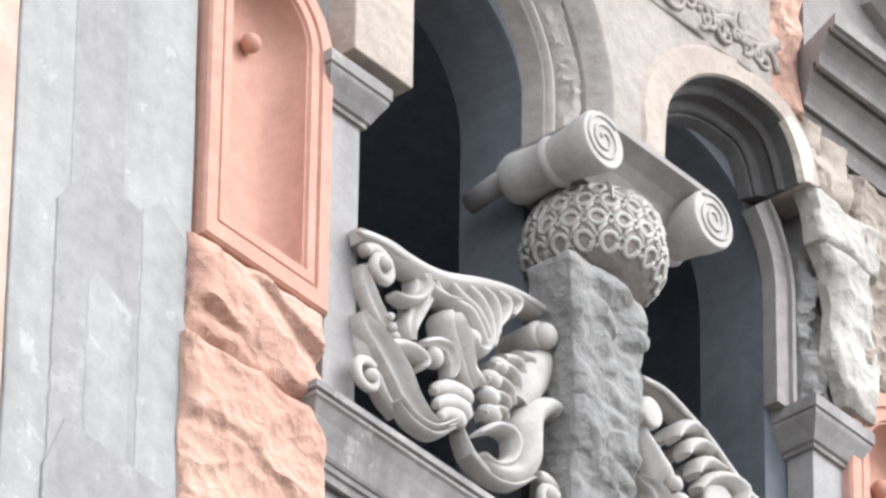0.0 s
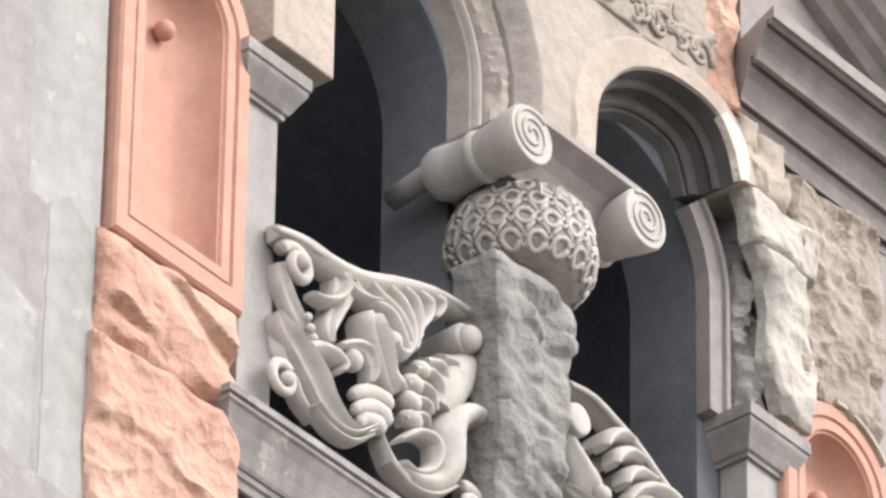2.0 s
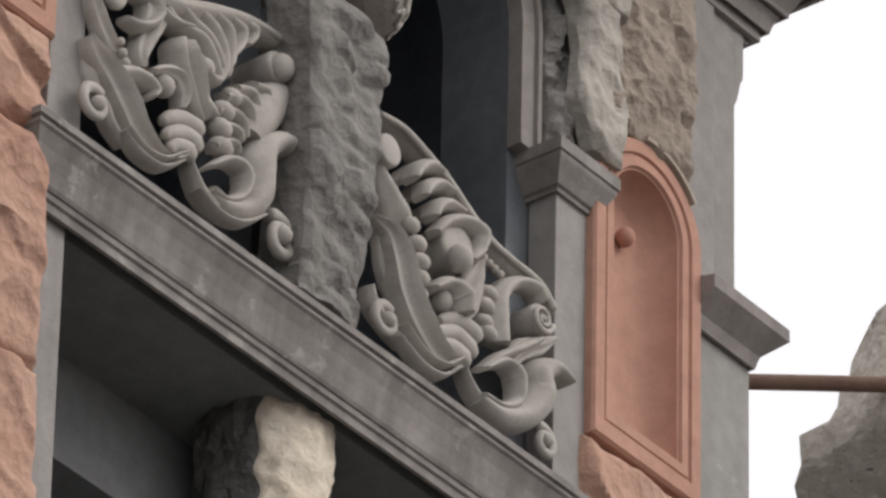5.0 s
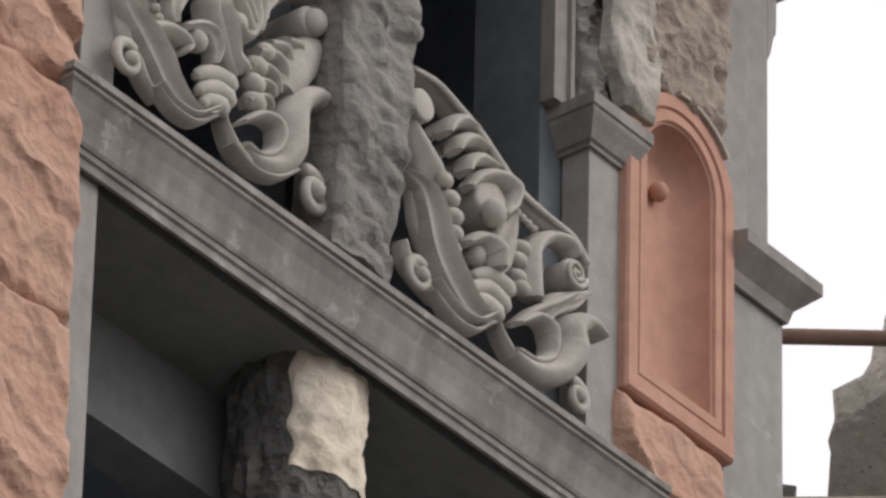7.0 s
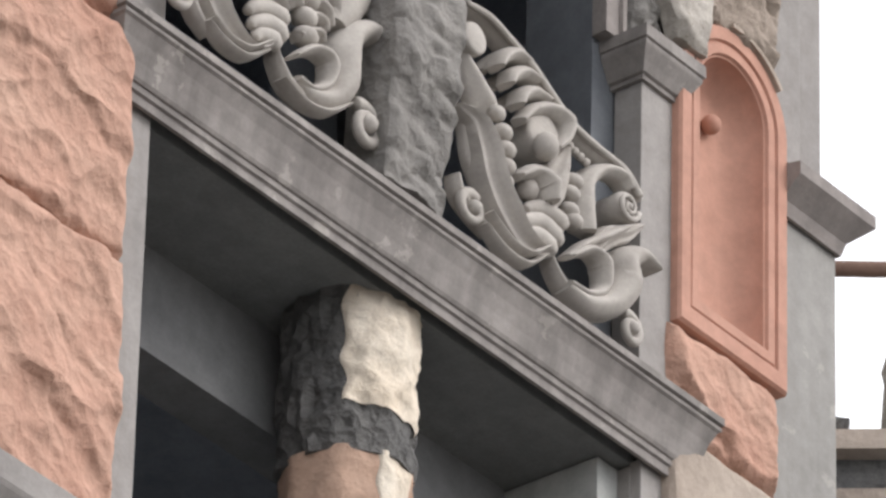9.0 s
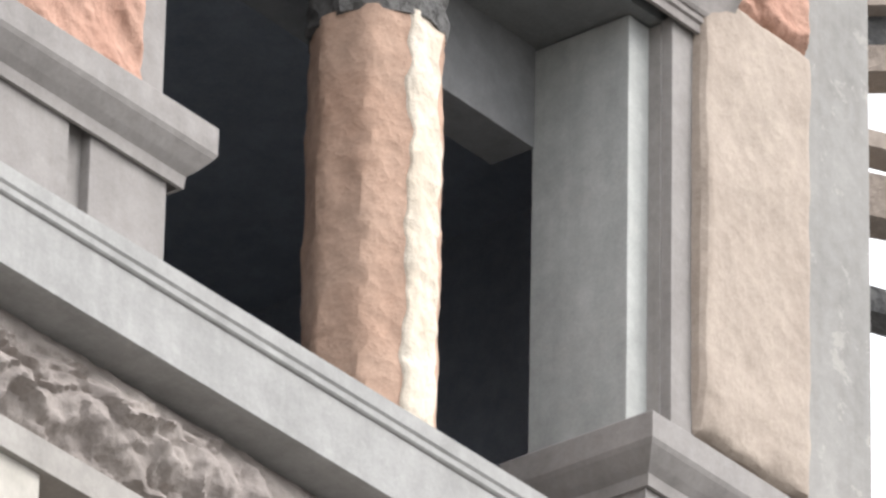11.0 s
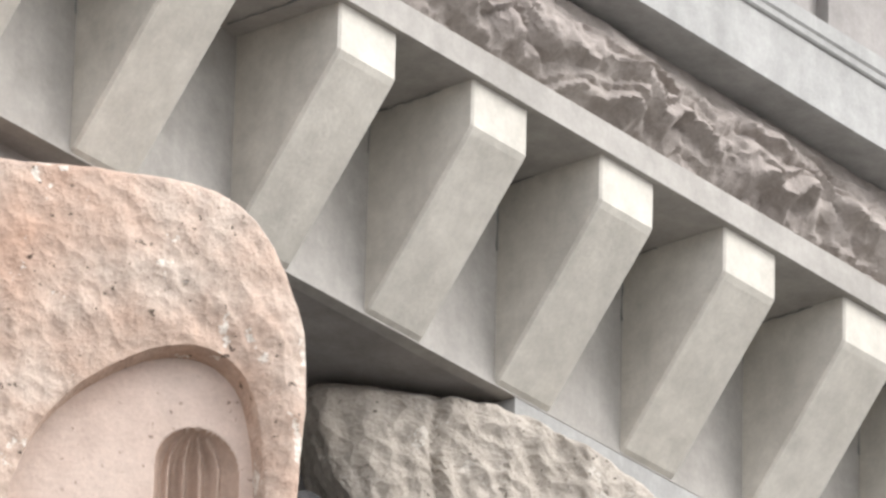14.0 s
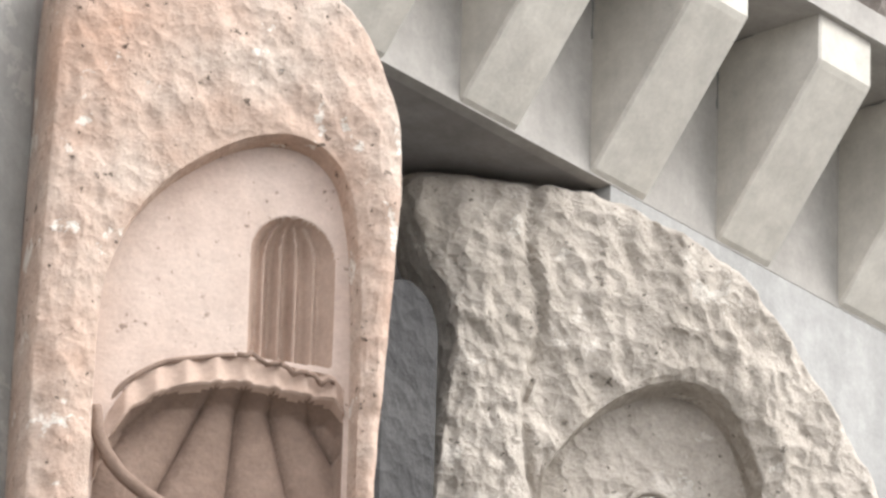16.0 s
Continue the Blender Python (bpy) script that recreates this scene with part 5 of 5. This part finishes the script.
def falling_panel(leaf, bead, cord, spiral, roll):
    leaf("rail", [(-0.062, 1.134), (0.099, 1.137), (0.243, 1.088), (0.374, 1.040), (0.507, 0.969), (0.644, 0.909), (0.803, 0.883), (0.983, 0.865), (1.096, 0.806)], [0.025, 0.041, 0.050, 0.052, 0.052, 0.049, 0.046, 0.044, 0.027], 1, 0.075, 0.0, 0, 0.15)
    cord("rail_edge", [(-0.104, 1.104), (0.055, 1.119), (0.211, 1.079), (0.347, 1.032), (0.479, 0.961), (0.611, 0.901), (0.770, 0.879), (0.955, 0.863), (1.058, 0.788)], [0.013, 0.015, 0.016, 0.017, 0.017, 0.016, 0.015, 0.017, 0.018], -0.06, -0.06)
    roll("bud", -0.036, 0.965, 0.072, -0.07, 0.18)
    leaf("leaf_blade", [(-0.055, 0.914), (0.007, 0.821), (0.078, 0.747), (0.152, 0.702)], [0.016, 0.060, 0.081, 0.047], 1, 0.062, 0.0, 0.0, 0.24)
    leaf("pleat", [(0.322, 1.051), (0.231, 1.040), (0.151, 0.976), (0.107, 0.901)], [0.019, 0.032, 0.029, 0.016], 1, 0.088, -0.03, 0.03, 0.24)
    leaf("pleat_side", [(0.213, 1.046), (0.164, 0.985), (0.127, 0.930)], [0.021, 0.027, 0.022], 0, 0.062, 0.03, -0.03, 0.24)
    leaf("pleat", [(0.388, 0.997), (0.290, 0.982), (0.209, 0.919), (0.172, 0.852)], [0.019, 0.032, 0.029, 0.016], 1, 0.088, -0.03, 0.03, 0.24)
    leaf("pleat_side", [(0.272, 0.989), (0.222, 0.927), (0.185, 0.873)], [0.021, 0.027, 0.022], 0, 0.062, 0.03, -0.03, 0.24)
    leaf("pleat", [(0.455, 0.938), (0.351, 0.920), (0.275, 0.860), (0.239, 0.789)], [0.019, 0.032, 0.029, 0.017], 1, 0.088, -0.03, 0.03, 0.24)
    leaf("pleat_side", [(0.339, 0.930), (0.289, 0.868), (0.251, 0.814)], [0.021, 0.027, 0.022], 0, 0.062, 0.03, -0.03, 0.24)
    roll("scroll_roll", 0.427, 0.756, 0.110, -0.06, 0.16)
    leaf("crook", [(0.266, 0.734), (0.341, 0.825), (0.456, 0.887), (0.548, 0.876), (0.544, 0.798), (0.479, 0.710)], [0.018, 0.026, 0.036, 0.050, 0.029, 0.012], 1, 0.075, -0.05, 0.02, 0.24)
    bead("scroll_eye", 0.395, 0.671, 0.055, 1, 1.1, -0.09)
    bead("stud", 0.564, 0.805, 0.018, 1, 1, -0.05)
    bead("stud", 0.601, 0.798, 0.018, 1, 1, -0.05)
    bead("stud", 0.637, 0.791, 0.018, 1, 1, -0.05)
    bead("stud", 0.674, 0.784, 0.018, 1, 1, -0.05)
    bead("stud", 0.711, 0.777, 0.018, 1, 1, -0.05)
    leaf("leaf", [(-0.089, 0.638), (0.026, 0.625), (0.093, 0.520), (0.136, 0.394), (0.216, 0.287), (0.333, 0.209), (0.479, 0.229)], [0.011, 0.052, 0.077, 0.082, 0.083, 0.064, 0.024], 2, 0.094, 0.0, 0.02, 0.33)
    leaf("leaf_fold", [(-0.044, 0.655), (0.016, 0.597), (0.045, 0.482), (0.085, 0.372)], [0.011, 0.032, 0.036, 0.015], 1, 0.037, 0.015, 0.0, 0.24)
    leaf("leaf_rib", [(0.055, 0.140), (0.189, 0.080), (0.329, 0.096), (0.442, 0.193)], [0.005, 0.018, 0.015, 0.008], 1, 0.075, -0.045, 0.0, 0.24)
    leaf("leaf_rib", [(0.069, 0.197), (0.193, 0.127), (0.316, 0.131), (0.416, 0.206)], [0.005, 0.016, 0.014, 0.007], 1, 0.075, -0.06, 0.02, 0.24)
    bead("bead", 0.122, 0.695, 0.039, 1.15, 0.9, -0.05)
    bead("bead", 0.165, 0.629, 0.041, 1.15, 0.9, -0.05)
    bead("bead", 0.190, 0.558, 0.041, 1.15, 0.9, -0.05)
    bead("bead", 0.195, 0.482, 0.039, 1.15, 0.9, -0.05)
    bead("bead", 0.187, 0.404, 0.037, 1.15, 0.9, -0.05)
    bead("bead", 0.219, 0.350, 0.035, 1.15, 0.9, -0.05)
    spiral("curl", -0.009, 0.179, 0.078, 60, 420, 0.025, -0.03, 0.03)
    leaf("curl_stem", [(-0.090, 0.308), (-0.062, 0.230), (0.028, 0.185), (0.131, 0.146)], [0.020, 0.032, 0.030, 0.017], 1, 0.062, -0.01, 0.0, 0.24)
    leaf("flower", [(0.594, 0.789), (0.545, 0.659), (0.491, 0.537), (0.442, 0.426)], [0.011, 0.061, 0.078, 0.049], 2, 0.088, -0.02, 0.0, 0.24)
    leaf("flower", [(0.260, 0.468), (0.349, 0.534), (0.427, 0.510), (0.442, 0.433)], [0.014, 0.035, 0.066, 0.035], 1, 0.088, -0.05, 0.02, 0.24)
    bead("flower_eye", 0.358, 0.468, 0.047, 1, 1.1, -0.03)
    bead("bead", 0.619, 0.583, 0.042, 1.2, 0.8, -0.04)
    bead("bead", 0.616, 0.502, 0.041, 1.2, 0.8, -0.04)
    bead("bead", 0.638, 0.650, 0.042, 1.2, 0.8, -0.04)
    bead("bead", 0.642, 0.464, 0.041, 1.2, 0.8, -0.04)
    cord("knot_ring", [(0.328, 0.350), (0.359, 0.375), (0.443, 0.413), (0.544, 0.410), (0.580, 0.407)], [0.019, 0.029, 0.040, 0.042, 0.027], -0.045, -0.045)
    cord("knot_ring", [(0.285, 0.267), (0.315, 0.292), (0.419, 0.341), (0.515, 0.320), (0.551, 0.317)], [0.019, 0.029, 0.041, 0.045, 0.027], -0.045, -0.045)
    cord("knot_ring", [(0.319, 0.228), (0.349, 0.253), (0.408, 0.265), (0.475, 0.257), (0.511, 0.253)], [0.019, 0.031, 0.044, 0.044, 0.026], -0.045, -0.045)
    leaf("stem_leaf", [(0.523, 0.336), (0.525, 0.253), (0.568, 0.188), (0.670, 0.133), (0.839, 0.145)], [0.005, 0.015, 0.024, 0.031, 0.021], 1, 0.075, 0.0, 0.0, 0.24)
    leaf("hook_leaf", [(0.606, 0.141), (0.741, 0.127), (0.896, 0.210), (0.978, 0.342), (0.966, 0.429), (1.049, 0.501), (1.156, 0.480)], [0.022, 0.050, 0.063, 0.090, 0.066, 0.040, 0.009], 1, 0.094, -0.015, 0.05, 0.09)
    leaf("hook_rib", [(0.604, 0.149), (0.734, 0.160), (0.823, 0.234), (0.808, 0.338), (0.716, 0.356), (0.588, 0.258)], [0.015, 0.022, 0.033, 0.050, 0.023, 0.007], 1, 0.075, -0.04, 0.03, 0.24)
    leaf("shell", [(0.794, 0.404), (0.884, 0.517), (1.001, 0.597), (1.098, 0.681)], [0.036, 0.049, 0.040, 0.014], 2, 0.062, -0.02, 0.0, 0.24)
    leaf("shell_lip", [(0.588, 0.266), (0.703, 0.381), (0.832, 0.482), (0.948, 0.580)], [0.009, 0.018, 0.023, 0.014], 1, 0.075, -0.04, 0.02, 0.24)
    leaf("eye_loop", [(0.728, 0.454), (0.712, 0.577), (0.735, 0.703), (0.838, 0.815), (0.957, 0.849), (1.011, 0.811)], [0.059, 0.064, 0.044, 0.029, 0.039, 0.033], 1, 0.075, -0.02, 0.0, 0.24)
    roll("end_roll", 0.966, 0.694, 0.068, -0.07, 0.2)
    spiral("end_spiral", 0.954, 0.682, 0.062, 0, -600, 0.013, -0.085, 0.0)
    spiral("curl", 1.018, 0.147, 0.075, 120, -430, 0.025, -0.03, 0.03)


# low carved foliage over the arch
rnd = random.Random(5)
for k in range(26):
    x, z = 0.16 + 0.036 * k * 0.9 + 0.03 * rnd.random(), 22.19 + 0.15 * (k * 3 % 6) + 0.06 * rnd.random()
    r, turn = rnd.uniform(0.05, 0.095), rnd.choice((-1, 1))
    put(part("carved_scroll", curl(x, z, r, rnd.uniform(0, 360), turn * rnd.uniform(260, 400), 0.016, -0.128, 0.006, n=20), SPANDREL, front, smooth=True))
    a = rnd.uniform(0.3, 2.2)
    c, e = math.cos(a) * 0.09, math.sin(a) * 0.09
    put(part("carved_leaf", sweep_leaf([(x + c * 0.6, z + e * 0.6), (x + c * 1.2 + 0.01, z + e * 1.2), (x + c * 1.8 + 0.03, z + e * 1.7), (x + c * 2.1 + 0.06, z + e * 1.9)], [0.01, 0.03, 0.034, 0.008], 1, 0.02, y=-0.128), SPANDREL, front, smooth=True))
balustrade((-1.54, -0.03, 19.03), "pierced grey stone balustrade panel carved with acanthus scrolls", rising_panel)
balustrade((0.25, -0.03, 19.03), "pierced grey stone balustrade panel with falling rail and scrolls", falling_panel)

# ---- distance beyond the corner ----
def lathe_rock(at, profile, amp, seed, name, label, category, mat):
    t = thing(name, label, category, at)
    rings = []
    for z, r in profile:
        rings.append([((r + amp * crag((math.cos(a), math.sin(a), z), 2.2, seed)) * math.cos(a), (r + amp * crag((math.cos(a), math.sin(a), z), 2.2, seed)) * math.sin(a), z)
                      for a in [2 * math.pi * k / 48 for k in range(48)]])
    part("rock", loft(rings), mat, t, smooth=True)
    return t


lathe_rock((11.35, 4.5, 22.0), [(-22, 1.2)] + [(0.12 * k, 1.0 - 0.014 * k * k * 0.045 if k < 30 else 1.0 - 0.9 * ((k - 30) / 14) ** 1.6) for k in range(44)], 0.16, 81,
           "rock_pinnacle", "pale grey craggy stone pinnacle behind the building", "pinnacle", PITTED_GREY)
pole = thing("roof_pole", "thin rusty brown horizontal pole behind the building", "pole", (9.4, 5.5, 25.77))
part("post", tube([(0, 0, -25.77), (0, 0, 0.03)], 0.05, 8), METAL, pole)
part("bar", tube([(0, 0, 0), (1.0, -1.26, 0.01), (2.0, -2.52, 0.02)], 0.045, 10), METAL, pole, smooth=True)
roof = thing("neighbour_eaves", "weathered timber eaves of a neighbouring building", "eaves", (9.6, 5.3, 23.0))
E = Vector((0.62, -0.78, 0))


def bar(name, z0, z1, mat, rise=0.0, out=0.0):
    b = bmesh.new()
    n = Vector((-0.78, -0.62, 0)) * 0.12
    rings = []
    for f in (0, 1):
        c = E * (1.6 * f) + Vector((0, 0, rise * f)) + n * out
        rings.append([c + n + Vector((0, 0, z0)), c + n + Vector((0, 0, z1)), c - n + Vector((0, 0, z1)), c - n + Vector((0, 0, z0))])
    part(name, loft(rings, bm=b), mat, roof)


part("post", box(-0.1, 0.1, -0.1, 0.1, -23.0, 1.6), BROWN_STONE, roof)
bar("gutter_board", 1.50, 1.62, BEIGE, 0.05, 1)
bar("shadow_board", 1.28, 1.50, DARK_STONE, 0.05)
bar("lower_board", 1.12, 1.28, BROWN_STONE, 0.05, 0.6)
bar("rafter", 0.78, 0.88, BEIGE, -0.45, 0.5)
bar("rafter", 0.34, 0.60, BROWN_STONE, -0.35, 0.4)
bar("rafter", -0.2, -0.05, DARK_STONE, -0.5, 0.4)
part("finial", tube([(0.05, 0, 1.62), (0.08, 0, 1.78), (0.16, -0.1, 1.86), (0.28, -0.3, 1.80)], [0.07, 0.06, 0.05, 0.06], 10), DARK_STONE, roof, smooth=True)
